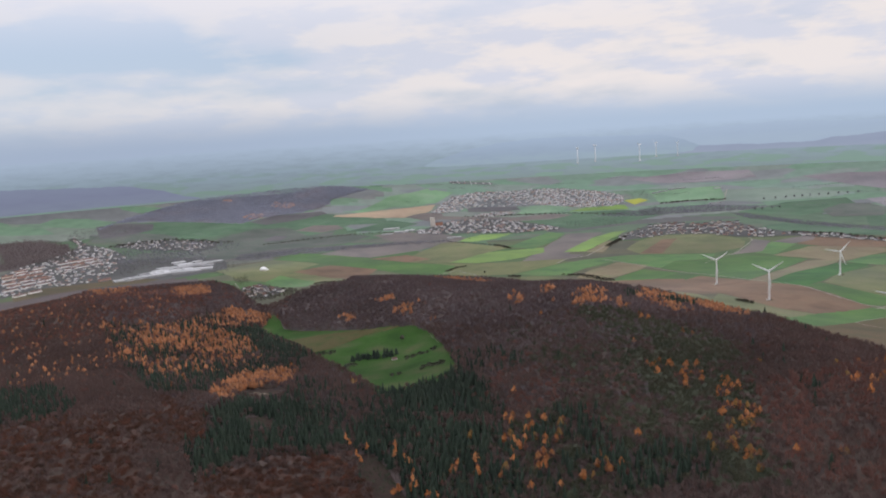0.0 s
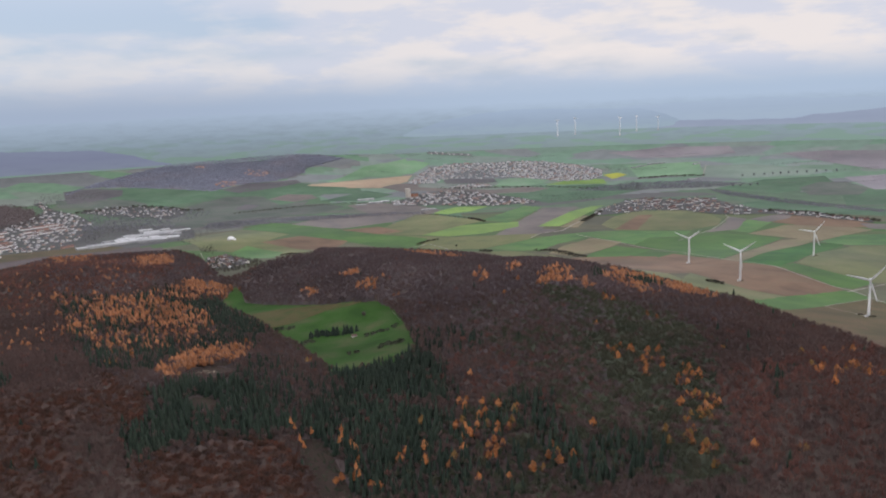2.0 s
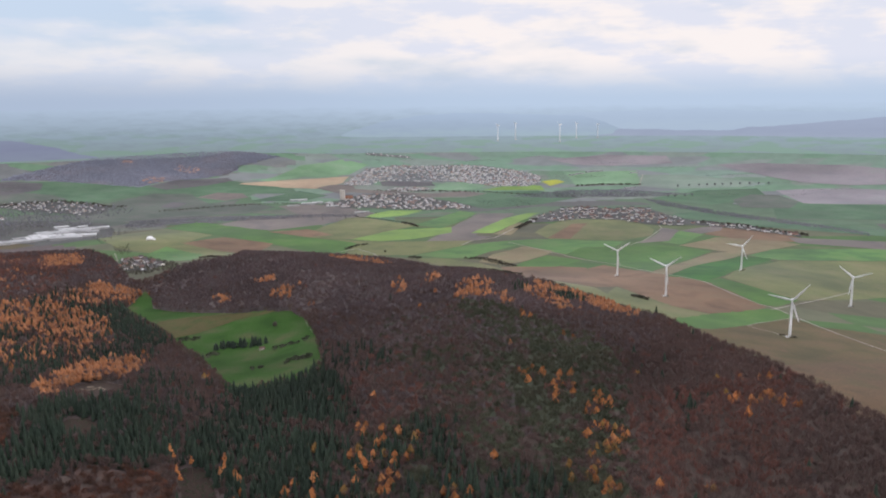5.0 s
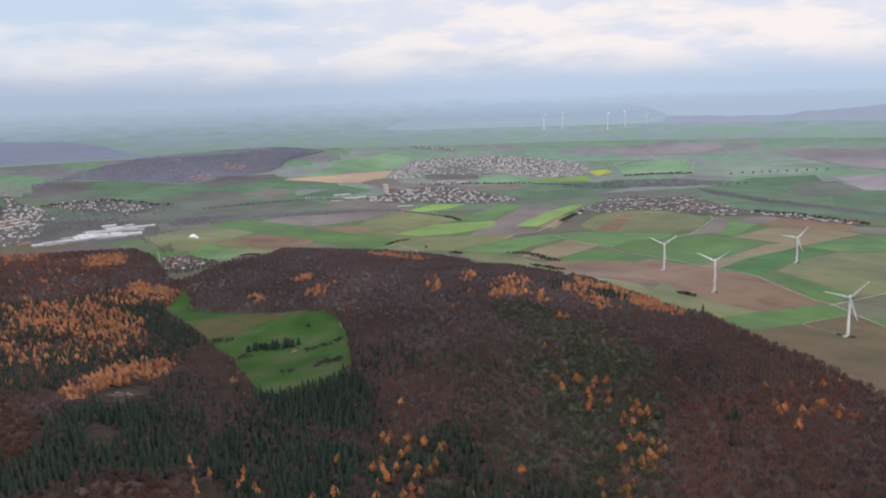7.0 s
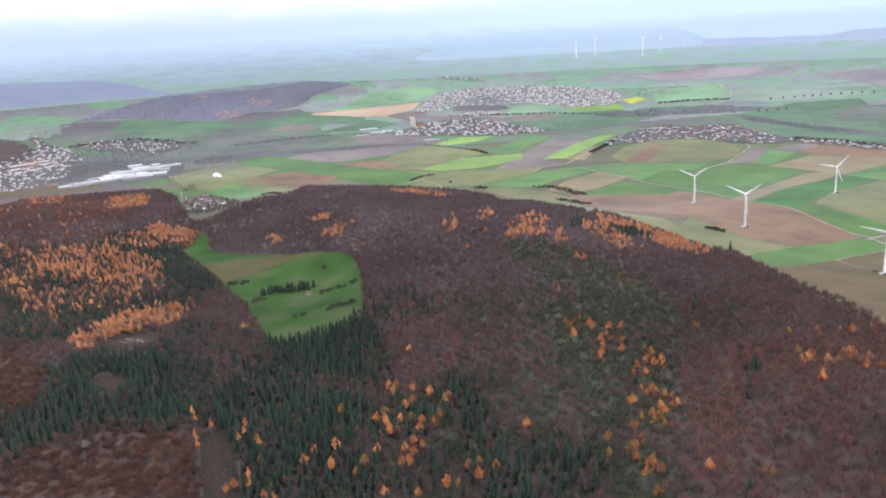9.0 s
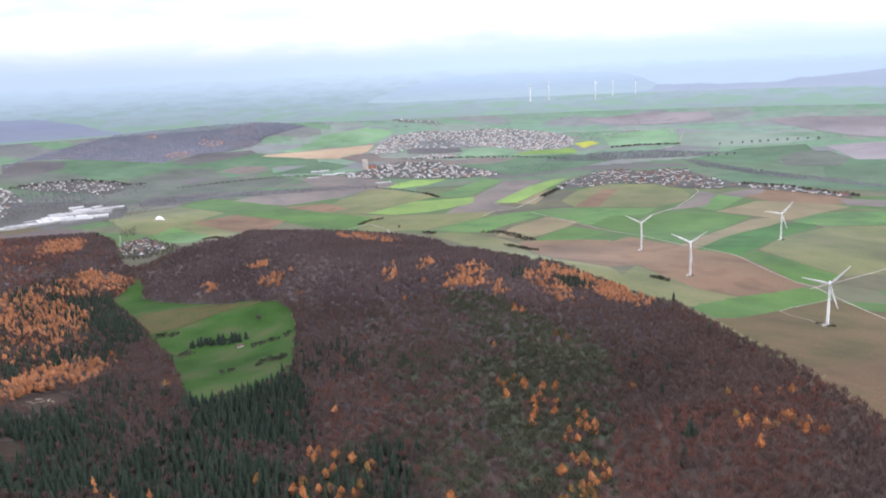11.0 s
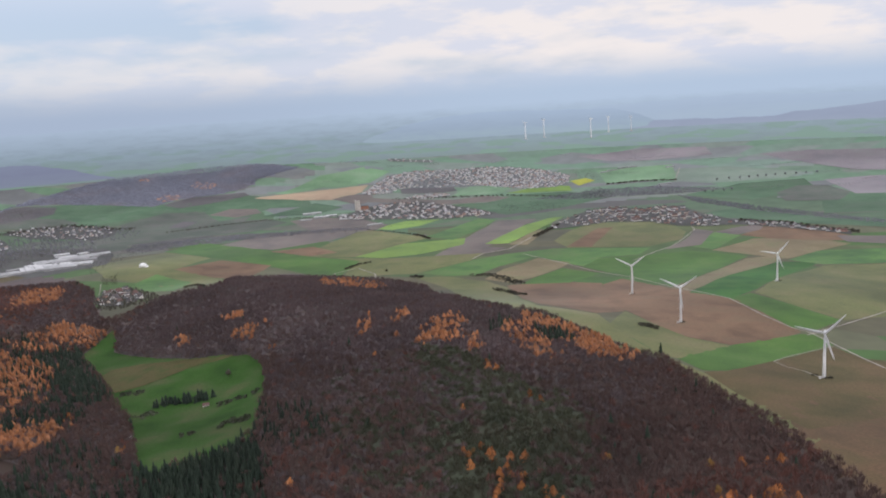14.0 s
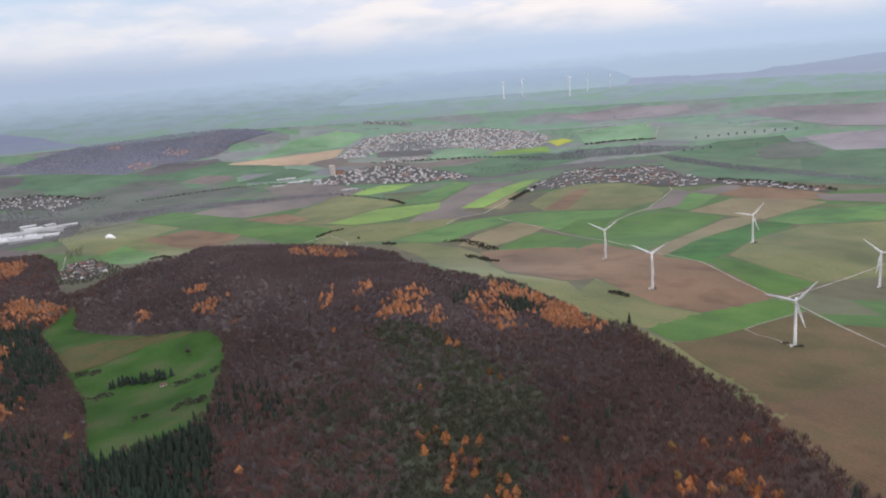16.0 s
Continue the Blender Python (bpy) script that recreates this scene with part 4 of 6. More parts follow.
def broadleaf(tall=18.0, wide=4.0, lumps=0, twigs=56, limbs=0, blade=0.55, knot=0.74):
    """A trunk, a crown mass and upswept twigs that stand out from it."""
    s = Shape()
    stem(s, (0, 0, -1.5), (0.3, 0.2, tall * 0.6), 0.42, 0.2, 3)
    for k in range(limbs):
        a = rng.uniform(0, 6.3)
        stem(s, (0.3, 0.2, tall * 0.42), (2.0 * math.cos(a), 2.0 * math.sin(a), tall * 0.7), 0.2, 0.08, 3)
    for k in range(lumps):
        a, r = 2.4 * k, wide * (rng.uniform(0.22, 0.38) if knot > 0.5 else 0.62 * math.sqrt(k / lumps)) * (lumps > 1)
        z = tall * (rng.uniform(0.58, 0.7) if knot > 0.5 else 0.74 - 0.22 * k / lumps + rng.uniform(-0.03, 0.03))
        lump(s, (r * math.cos(a), r * math.sin(a), z), wide * knot * rng.uniform(0.9, 1.1), 1.2 if knot > 0.5 else 0.95, 0.25)
    if tall < 13 and not lumps:
        core(s, wide, tall)
    for _ in range(twigs):
        a, r = rng.uniform(0, 6.3), wide * math.sqrt(rng.uniform(0.02, 1))
        out = np.array((math.cos(a), math.sin(a), 0))
        foot = out * r * 0.78 + [0, 0, tall * rng.uniform(0.42, 0.74 - 0.16 * r / wide)]
        tip = foot + out * rng.uniform(0.3, 1.3) + [rng.normal(0, 0.5), rng.normal(0, 0.5), tall * rng.uniform(0.13, 0.25)]
        side = np.cross(tip - foot, out + [0, 0, 0.4] + rng.normal(0, 0.45, 3))
        side *= blade * rng.uniform(0.6, 1.3) / max(0.1, np.linalg.norm(side))
        s.add([foot - side, foot + side, tip], [(0, 1, 2)])
    return s.arrays()


def spruce(tall=21.0, wide=4.2):
    """A narrow cone of drooping, ragged tiers."""
    s = Shape()
    stem(s, (0, 0, -1.5), (0, 0, tall * 0.35), 0.3, 0.2, 3)
    tiers = 6
    for k in range(tiers):
        low, sides = tall * (0.08 + 0.78 * k / tiers), 8
        high, r = low + tall * (0.36 if k < tiers - 1 else 0.28), wide * (1 - 0.82 * k / tiers)
        verts = [(0, 0, min(high, tall))]
        for i in range(sides):
            a, q = 2 * math.pi * i / sides + k, r * rng.uniform(0.62, 1.15)
            verts.append((q * math.cos(a), q * math.sin(a), low + rng.uniform(-0.8, 0.8)))
        s.add(verts, [(0, 1 + i, 1 + (i + 1) % sides) for i in range(sides)])
    return s.arrays()


def larch(tall=16.0, wide=4.8, clumps=14, twigs=20, base=0.2):
    """A slim, pointed crown of loose hanging tufts round a straight stem."""
    s = Shape()
    stem(s, (0, 0, -1.5), (0, 0, tall * 0.95), 0.28, 0.05, 4)
    for k in range(clumps):
        f = k / clumps
        low = tall * (base + (0.8 - base) * f)
        high, sides = min(1.02 * tall, low + tall * 0.27), 6
        r, turn = wide * (0.8 + 0.4 * f - 1.05 * f * f) * rng.uniform(0.85, 1.1), rng.uniform(0, 6.3)
        shift = rng.uniform(-0.12, 0.12, 2) * wide
        verts = [(shift[0], shift[1], high)]
        for i in range(sides):
            a, q = 2 * math.pi * i / sides + turn, r * rng.uniform(0.55, 1.25)
            verts.append((shift[0] + q * math.cos(a), shift[1] + q * math.sin(a), low + rng.uniform(-0.05, 0.09) * tall))
        s.add(verts, [(0, 1 + i, 1 + (i + 1) % sides) for i in range(sides)])
    for _ in range(twigs):
        f = rng.uniform(0, 0.9)
        a, r = rng.uniform(0, 6.3), wide * (1 - f) ** 0.75
        c = np.array((r * math.cos(a), r * math.sin(a), tall * (base + 0.08 + (0.86 - base) * f)))
        s.add(c + rng.normal(size=(3, 3)) * [0.45, 0.45, 0.9], [(0, 1, 2)])
    return s.arrays()


def planted(name, shapes, spots, crown, label, category, low=0.8, high=1.2, wood=None, smooth=False):
    """One mesh with a tree of the given shapes at every spot (x, y)."""
    spots = np.asarray(spots, float)
    zs = height(spots[:, 0], spots[:, 1])
    vs, fs, ms, n = [], [], [], 0
    kinds = rng.integers(0, len(shapes), len(spots))
    turns, sizes = rng.uniform(0, 2 * np.pi, len(spots)), rng.uniform(low, high, len(spots))
    for k, (sv, sf, sm) in enumerate(shapes):
        mine = np.nonzero(kinds == k)[0]
        if not len(mine):
            continue
        c, s, q = np.cos(turns[mine])[:, None], np.sin(turns[mine])[:, None], sizes[mine][:, None]
        g = q * rng.uniform(0.88, 1.12, (len(mine), 1))
        v = np.stack([(sv[:, 0] * c - sv[:, 1] * s) * g + spots[mine, 0][:, None], (sv[:, 0] * s + sv[:, 1] * c) * g + spots[mine, 1][:, None], sv[:, 2] * q + zs[mine][:, None]], -1)
        vs.append(v.reshape(-1, 3))
        fs.append((sf[None] + (np.arange(len(mine)) * len(sv))[:, None, None] + n).reshape(-1, 3))
        ms.append(np.tile(sm, len(mine)))
        n += len(mine) * len(sv)
    v, f, m = np.concatenate(vs), np.concatenate(fs), np.concatenate(ms)
    me = bpy.data.meshes.new(name)
    me.vertices.add(len(v))
    me.vertices.foreach_set("co", v.astype(np.float32).ravel())
    me.loops.add(3 * len(f))
    me.loops.foreach_set("vertex_index", f.astype(np.int32).ravel())
    me.polygons.add(len(f))
    me.polygons.foreach_set("loop_start", np.arange(0, 3 * len(f), 3, dtype=np.int32))
    me.materials.append(crown)
    me.materials.append(wood or BARK)
    me.polygons.foreach_set("material_index", m.astype(np.int32))
    if smooth:
        me.polygons.foreach_set("use_smooth", np.ones(len(f), bool))
    me.update(calc_edges=True)
    return tagged(new(name, me), label, category, kind="stuff")


# stands of one kind inside the wood: kind, share, outline
STANDS = []


def stand(kind, share, outline):
    STANDS.append((kind, share, outline))


stand("larch", 0.5, [(-800, 1483), (-803, 1550), (-766, 1604), (-706, 1621), (-596, 1571), (-536, 1434), (-590, 1400), (-651, 1400), (-750, 1413)])
stand("larch", 0.5, [(-745, 1720), (-736, 1815), (-678, 1832), (-619, 1830), (-592, 1765), (-668, 1662), (-708, 1648)])
stand("larch", 0.24, [(-730, 1334), (-632, 1367), (-521, 1424), (-472, 1330), (-546, 1232), (-621, 1172)])
stand("larch", 0.72, [(-479, 1146), (-498, 1235), (-464, 1284), (-416, 1299), (-374, 1208), (-418, 1139), (-443, 1096)])
stand("larch", 0.7, [(-476, 1078), (-467, 1125), (-421, 1052), (-440, 1030)])
stand("larch", 0.55, [(-1027, 2124), (-1044, 2213), (-966, 2211), (-883, 2071), (-909, 1954)])
stand("larch", 0.07, [(-1288, 1394), (-1016, 1362), (-938, 1404), (-840, 1464), (-752, 1364), (-694, 1196), (-756, 1164), (-831, 1099), (-1011, 1075)])
stand("larch", 0.05, [(-1875, 2175), (-1610, 2195), (-1375, 2270), (-1050, 2285), (-865, 2020), (-760, 1666), (-840, 1464), (-1022, 1368), (-1196, 1358)])
stand("copper", 0.35, [(-1875, 2175), (-1610, 2195), (-1375, 2270), (-1050, 2285), (-865, 2020), (-760, 1666), (-840, 1464), (-1022, 1368), (-1196, 1358)])
stand("spruce", 0.75, [(-1040, 1108), (-831, 1099), (-741, 1109), (-613, 947), (-685, 894), (-878, 925)])
stand("oak", 0.75, [(-985, 944), (-685, 894), (-602, 928), (-441, 967), (-396, 871), (-477, 847), (-383, 720), (-314, 562), (-613, 547)])
stand("larch", 0.12, [(-822, 1522), (-776, 1576), (-770, 1712), (-740, 1762), (-712, 1748), (-676, 1676), (-684, 1586), (-608, 1512), (-532, 1438), (-528, 1362), (-610, 1332), (-660, 1334), (-732, 1382)])
stand("larch", 0.24, [(-912, 1552), (-822, 1522), (-732, 1382), (-660, 1334), (-665, 1281), (-726, 1286)])
stand("larch", 0.85, [(-746, 1804), (-744, 1846), (-656, 1840), (-646, 1806), (-682, 1784), (-714, 1770)])
stand("larch", 0.85, [(-469, 1096), (-472, 1127), (-487, 1202), (-472, 1257), (-447, 1261), (-429, 1205), (-449, 1159), (-445, 1090), (-439, 1056)])
stand("larch", 0.55, [(-1065, 2200), (-1070, 2285), (-990, 2285), (-880, 2075), (-935, 2090)])
stand("larch", 0.45, [(-1450, 2385), (-1370, 2410), (-1275, 2380), (-1175, 2140), (-1230, 2120)])
stand("spruce", 0.9, [(247, 1427), (279, 1419), (284, 1350), (270, 1328), (255, 1362)])
stand("spruce", 0.7, [(184, 1446), (199, 1483), (197, 1370), (185, 1351)])
stand("larch", 0.85, [(229, 1534), (269, 1505), (324, 1434), (379, 1356), (367, 1283), (317, 1264), (293, 1320), (263, 1431), (226, 1480)])
stand("larch", 0.6, [(196, 1414), (228, 1520), (244, 1413), (265, 1279), (260, 1232), (239, 1247), (216, 1317), (198, 1363)])
stand("larch", 0.55, [(80, 1322), (84, 1372), (106, 1402), (140, 1446), (146, 1384), (144, 1324), (104, 1308)])
stand("larch", 0.5, [(120, 1324), (158, 1318), (169, 1273), (157, 1262), (129, 1289), (60, 1348), (52, 1346)])
stand("larch", 0.7, [(-296, 1646), (-272, 1650), (-246, 1650), (-238, 1598), (-250, 1586), (-286, 1614)])
stand("larch", 0.55, [(-352, 1742), (-334, 1746), (-302, 1752), (-296, 1716), (-324, 1706)])
stand("larch", 0.65, [(-432, 1706), (-406, 1698), (-370, 1636), (-382, 1626), (-406, 1650)])
stand("larch", 0.45, [(-290, 2280), (-210, 2295), (-110, 2215), (-100, 2090), (-160, 2075), (-225, 2040)])
stand("larch", 0.55, [(-32, 1492), (-26, 1550), (-8, 1506), (4, 1392), (-12, 1406)])
stand("larch", 0.55, [(28, 1460), (36, 1528), (54, 1458), (56, 1402), (38, 1414)])
stand("spruce", 0.45, [(-900, 1536), (-776, 1576), (-740, 1762), (-676, 1676), (-532, 1438), (-528, 1362), (-660, 1334), (-726, 1286)])
stand("spruce", 0.95, [(-227, 1100), (-172, 1124), (-101, 1166), (-66, 1089), (-35, 988), (-32, 951), (-85, 966), (-128, 978), (-178, 1009)])
stand("spruce", 0.85, [(-437, 979), (-417, 1030), (-332, 1065), (-273, 1018), (-223, 907), (-243, 878), (-301, 871), (-343, 839), (-369, 788), (-433, 883), (-409, 905), (-415, 935)])
stand("spruce", 0.82, [(-239, 944), (-197, 1023), (-126, 974), (-50, 930), (-32, 890), (-29, 838), (-45, 813), (-63, 798), (-147, 833), (-213, 882)])
stand("spruce", 0.85, [(39, 927), (55, 940), (74, 906), (89, 847), (114, 776), (117, 755), (95, 774), (68, 846)])
stand("spruce", 0.6, [(104, 779), (142, 791), (179, 770), (185, 725), (159, 698), (99, 713), (91, 759)])
stand("spruce", 0.6, [(-211, 878), (-147, 833), (-23, 808), (23, 732), (-153, 754)])
stand("spruce", 0.55, [(-716, 1272), (-658, 1272), (-604, 1322), (-514, 1352), (-520, 1448), (-436, 1378), (-389, 1274), (-450, 1268), (-494, 1216), (-476, 1088), (-507, 1051), (-547, 1043)])
stand("spruce", 0.8, [(-644, 1704), (-596, 1676), (-508, 1538), (-404, 1394), (-436, 1378), (-520, 1448), (-616, 1532), (-672, 1596), (-658, 1682)])
stand("mossy", 0.75, [(80, 1306), (153, 1259), (210, 1169), (266, 1105), (290, 1045), (274, 975), (224, 986), (179, 1062), (139, 1163), (91, 1245)])
stand("mossy", 0.7, [(139, 1076), (223, 979), (235, 876), (210, 821), (173, 887), (140, 988)])
stand("spruce", 0.26, [(-90, 910), (20, 930), (45, 905), (70, 846), (95, 774), (95, 720), (-100, 730), (-140, 800)])
stand("mossy", 0.5, [(-90, 910), (20, 930), (60, 960), (130, 860), (190, 800), (190, 690), (-100, 700), (-140, 800)])
stand("spruce", 0.3, [(-367, 1215), (-290, 1171), (-228, 1084), (-171, 966), (-203, 900), (-292, 940), (-383, 1090)])
stand("spruce", 0.55, [(314, 894), (331, 905), (347, 877), (332, 854), (316, 868)])
stand("spruce", 0.3, [(-214, 1316), (-73, 1248), (7, 1147), (-15, 1095), (-135, 1160)])
stand("oak", 0.85, [(-376, 798), (-296, 863), (-217, 868), (-188, 823), (-97, 616), (-252, 615)])
stand("oak", 0.7, [(-547, 1043), (-491, 1029), (-430, 963), (-411, 907), (-433, 883)])
stand("copper", 0.55, [(264, 867), (346, 904), (488, 992), (350, 617), (247, 671)])
stand("copper", 0.12, [(-1375, 2445), (-880, 2230), (-702, 1884), (-762, 1846), (-800, 1618), (-842, 1552), (-922, 1568), (-1490, 2335)])
# grey: ordinary bare trees with haze mixed into their colour
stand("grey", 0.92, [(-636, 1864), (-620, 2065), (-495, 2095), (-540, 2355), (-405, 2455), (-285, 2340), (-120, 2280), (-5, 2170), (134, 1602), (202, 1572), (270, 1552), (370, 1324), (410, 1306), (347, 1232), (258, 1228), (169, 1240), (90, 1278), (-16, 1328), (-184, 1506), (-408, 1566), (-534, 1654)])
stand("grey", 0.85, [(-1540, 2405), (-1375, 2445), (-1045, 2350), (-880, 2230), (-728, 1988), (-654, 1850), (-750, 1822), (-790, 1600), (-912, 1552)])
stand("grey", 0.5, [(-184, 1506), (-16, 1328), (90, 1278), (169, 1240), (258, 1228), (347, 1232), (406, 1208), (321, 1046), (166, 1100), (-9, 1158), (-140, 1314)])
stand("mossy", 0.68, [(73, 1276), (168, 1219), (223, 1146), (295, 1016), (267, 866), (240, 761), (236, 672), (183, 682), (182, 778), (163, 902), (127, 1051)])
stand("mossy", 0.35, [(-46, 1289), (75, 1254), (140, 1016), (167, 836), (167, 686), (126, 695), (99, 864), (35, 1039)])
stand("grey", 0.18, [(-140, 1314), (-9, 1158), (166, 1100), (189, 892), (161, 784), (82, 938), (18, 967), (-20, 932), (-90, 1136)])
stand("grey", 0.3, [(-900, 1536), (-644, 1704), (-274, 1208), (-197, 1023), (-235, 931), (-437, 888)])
stand("copper", 0.2, [(-145, 1085), (-9, 1158), (163, 902), (112, 801), (-13, 930)])
step = 7.3
wx, wy = np.meshgrid(np.arange(-1400, 640, step), np.arange(340, 2350, step))
wx, wy = (wx + rng.uniform(-0.42, 0.42, wx.shape) * step).ravel(), (wy + rng.uniform(-0.42, 0.42, wy.shape) * step).ravel()
net = np.arange(len(wx)).reshape(len(np.arange(340, 2350, step)), -1)
net_x, net_y = wx.copy(), wy.copy()
grow = inside(wx, wy, WOOD_EDGE) & ~inside(wx, wy, MEADOW)
for glade in CLEARINGS:
    grow &= ~inside(wx, wy, glade)
closed = grow.copy()
# thin out the slopes behind and beside the flight line, which lie out of sight
out_of_sight = (wy < 620) | (wx < -90 - 0.72 * wy)
grow &= ~(out_of_sight & (rng.random(len(wx)) < 0.75)) & ~((wy > 1500) & (rng.random(len(wx)) < 0.18))
wx, wy = wx[grow], wy[grow]
species = np.full(len(wx), "beech ", dtype="<U6")
left_open = np.ones(len(wx), bool)
for kind, share, outline in STANDS:
    loose = 7
    jx, jy = wx + rng.normal(0, loose, len(wx)), wy + rng.normal(0, loose, len(wx))
    # trees of a kind stand in loose clusters
    patch = 0.5 + 0.5 * np.sin(wx / 17 + 2.1 * np.sin(wy / 41)) * np.sin(wy / 23 + 1.7 * np.sin(wx / 37))
    chance = share if share > 0.7 or kind in ("spruce", "grey") else share * (0.45 + 1.1 * patch)
    take = left_open & inside(jx, jy, outline) & (rng.random(len(wx)) < chance)
    species[take], left_open = kind, left_open & ~take
stray = rng.random(len(wx))
species[left_open & (stray < 0.008)] = "spruce"
species[left_open & (stray > 0.97)] = "copper"
spots = np.stack([wx, wy], -1)
wide_stand = (species == "oak") & (rng.random(len(wx)) < 0.9)
ROUND = [broadleaf(15.0, 5.6, 0, 64, 0, 0.52) for _ in range(6)]
BROAD = [broadleaf(18.0, 4.6, 0, 46, 0, 0.42) for _ in range(6)]
SIMPLE = [broadleaf(17.0, 4.8, 0, 38, 0, 0.5) for _ in range(6)]
planted("beech_wood", BROAD, spots[species == "beech "], BEECH, "bare grey-brown beech trees covering the hills", "forest", 0.86, 1.12)
planted("hornbeam_wood", SIMPLE, spots[species == "grey"], HAZED_TWIGS, "bare trees on the far slopes, greyed as by haze", "forest", 0.84, 1.1)
planted("copper_wood", BROAD, spots[species == "copper"], COPPER, "rust-brown beech trees keeping withered leaves", "forest", 0.88, 1.15)
planted("mossy_wood", SIMPLE, spots[species == "mossy"], MOSSY, "bare trees with greenish mossy twigs", "forest", 0.84, 1.1)
planted("round_beech_wood", ROUND, spots[wide_stand], RUSSET, "round-crowned beech trees keeping brown leaves", "forest", 0.75, 1.15)
planted("spruce_wood", [spruce() for _ in range(4)], spots[species == "spruce"], SPRUCE, "dark green spruce trees in dense stands", "forest", 0.65, 1.1)
planted("larch_wood", [larch(clumps=6, twigs=16) for _ in range(6)], spots[species == "larch"], LARCH, "orange autumn larch trees in the wood", "forest", 0.78, 1.2)

def belt(name, outline, spacing, shapes, crown, label, low=0.7, high=1.1, share=1.0, wood=None):
    xs, ys = [p[0] for p in outline], [p[1] for p in outline]
    x, y = np.meshgrid(np.arange(min(xs), max(xs), spacing), np.arange(min(ys), max(ys), spacing))
    x, y = (x + rng.uniform(-0.45, 0.45, x.shape) * spacing).ravel(), (y + rng.uniform(-0.45, 0.45, y.shape) * spacing).ravel()
    keep = inside(x, y, outline) & (rng.random(len(x)) < share)
    return planted(name, shapes, np.stack([x, y], -1)[keep], crown, label, "trees", low, high, wood, wood is not None)


# larches that stand out singly among the bare trees
def larch_tree(shape, needles=None):
    v, f, m = shape
    top = new("larch_tree")
    for name, k, mat in (("crown", 0, needles or GOLD), ("trunk", 1, BARK)):
        used = np.unique(f[m == k])
        where = np.full(len(v), -1)
        where[used] = np.arange(len(used))
        mesh_object(name, v[used], where[f[m == k]], mat, top)
    return tagged(top, "yellow-green autumn larch above bare forest" if needles else "golden-orange autumn larch above bare forest", "tree", "single larches")


singles = [larch_tree(larch(17.5, 5.3, 9, 46, 0.38), YELLOWED if k == 6 else None) for k in range(7)]
planted_singles = []


def larches(count, spread, where):
    """A loose group of single larches round a spot."""
    (cx, cy), = where
    for _ in range(count):
        x, y = (cx, cy) if count == 1 else (cx + random.gauss(0, spread * 0.5), cy + random.gauss(0, spread * 0.8))
        m = pose(x, y, float(height(x, y)), random.uniform(-2, 2), random.uniform(-2, 2), random.uniform(0, 360))
        if len(planted_singles) < 7:
            singles[len(planted_singles)].matrix_basis = m
        else:
            copy_thing(random.choice(singles), m @ Matrix.Scale(random.uniform(0.82, 1.06) * (1.0 if count == 1 else 0.9), 4))
        planted_singles.append((x, y))


for spot in [(-23, 938), (-14, 936), (-15, 924), (7, 922), (26, 909), (49, 888), (46, 884), (4, 890), (11, 895), (-22, 871), (-15, 881), (-10, 864), (-11, 846), (-4, 847), (2, 849), (3, 868), (15, 863), (26, 855), (27, 840), (39, 849), (43, 858), (23, 820), (33, 811), (18, 808),
             (27, 801), (18, 788), (24, 788), (-9, 815), (-18, 799), (-22, 785), (-54, 834), (-50, 800), (-79, 810), (-75, 830), (-65, 898), (-125, 818), (83, 790), (89, 770), (104, 761), (80, 767), (90, 750), (64, 747), (74, 745), (40, 743), (10, 750)]:
    larches(1, 1, [spot])
larches(3, 6, [(-137, 848)])
larches(2, 6, [(-140, 784)])
larches(2, 4, [(-124, 783)])
larches(6, 11, [(-99, 763)])
larches(1, 1, [(128, 813)])
larches(4, 11, [(171, 999)])
larches(1, 1, [(173, 970)])
larches(4, 11, [(193, 983)])
larches(5, 13, [(213, 967)])
larches(7, 16, [(214, 931)])
larches(4, 10, [(199, 909)])
larches(3, 9, [(241, 902)])
larches(6, 10, [(244, 877)])
larches(4, 10, [(232, 863)])
larches(5, 9, [(235, 836)])
larches(1, 1, [(219, 816)])
larches(3, 9, [(239, 798)])
larches(5, 15, [(249, 800)])
larches(5, 10, [(225, 781)])
larches(3, 8, [(236, 777)])
larches(6, 16, [(208, 746)])
larches(6, 18, [(220, 731)])
larches(4, 14, [(229, 714)])
larches(2, 8, [(228, 1107)])
larches(2, 6, [(296, 957)])
larches(1, 1, [(378, 933)])
larches(1, 1, [(405, 938)])
larches(1, 1, [(427, 941)])
larches(1, 1, [(439, 943)])
larches(4, 12, [(381, 869)])
larches(5, 12, [(378, 846)])
larches(3, 9, [(396, 862)])
larches(4, 8, [(412, 875)])
larches(9, 13, [(421, 871)])
larches(4, 10, [(428, 859)])
larches(3, 12, [(179, 1212)])
larches(2, 8, [(-190, 1532)])
larches(1, 1, [(28, 1299)])
larches(1, 1, [(159, 1093)])
larches(1, 1, [(-13, 1016)])
larches(1, 1, [(266, 717)])
larches(2, 8, [(305, 708)])
larches(5, 14, [(-562, 1181)])
larches(4, 14, [(-563, 1109)])
larches(3, 9, [(-418, 1261)])
larches(2, 7, [(-422, 1314)])
larches(3, 9, [(-276, 1171)])

# tall, nearly bare larches left standing along the clearing
def tall_larch():
    s = Shape()
    stem(s, (0, 0, -1.5), (0.4, 0.2, 27), 0.34, 0.1, 5)
    for k in range(9):
        f, a = k / 8, k * 2.4
        r = 1.7 * (1 - f) * rng.uniform(0.5, 1)
        lump(s, (0.4 + r * math.cos(a), 0.2 + r * math.sin(a), 20.5 + 7 * f), 0.5 + 1.2 * (1 - f), 1.0, 0.35)
    return s.arrays()


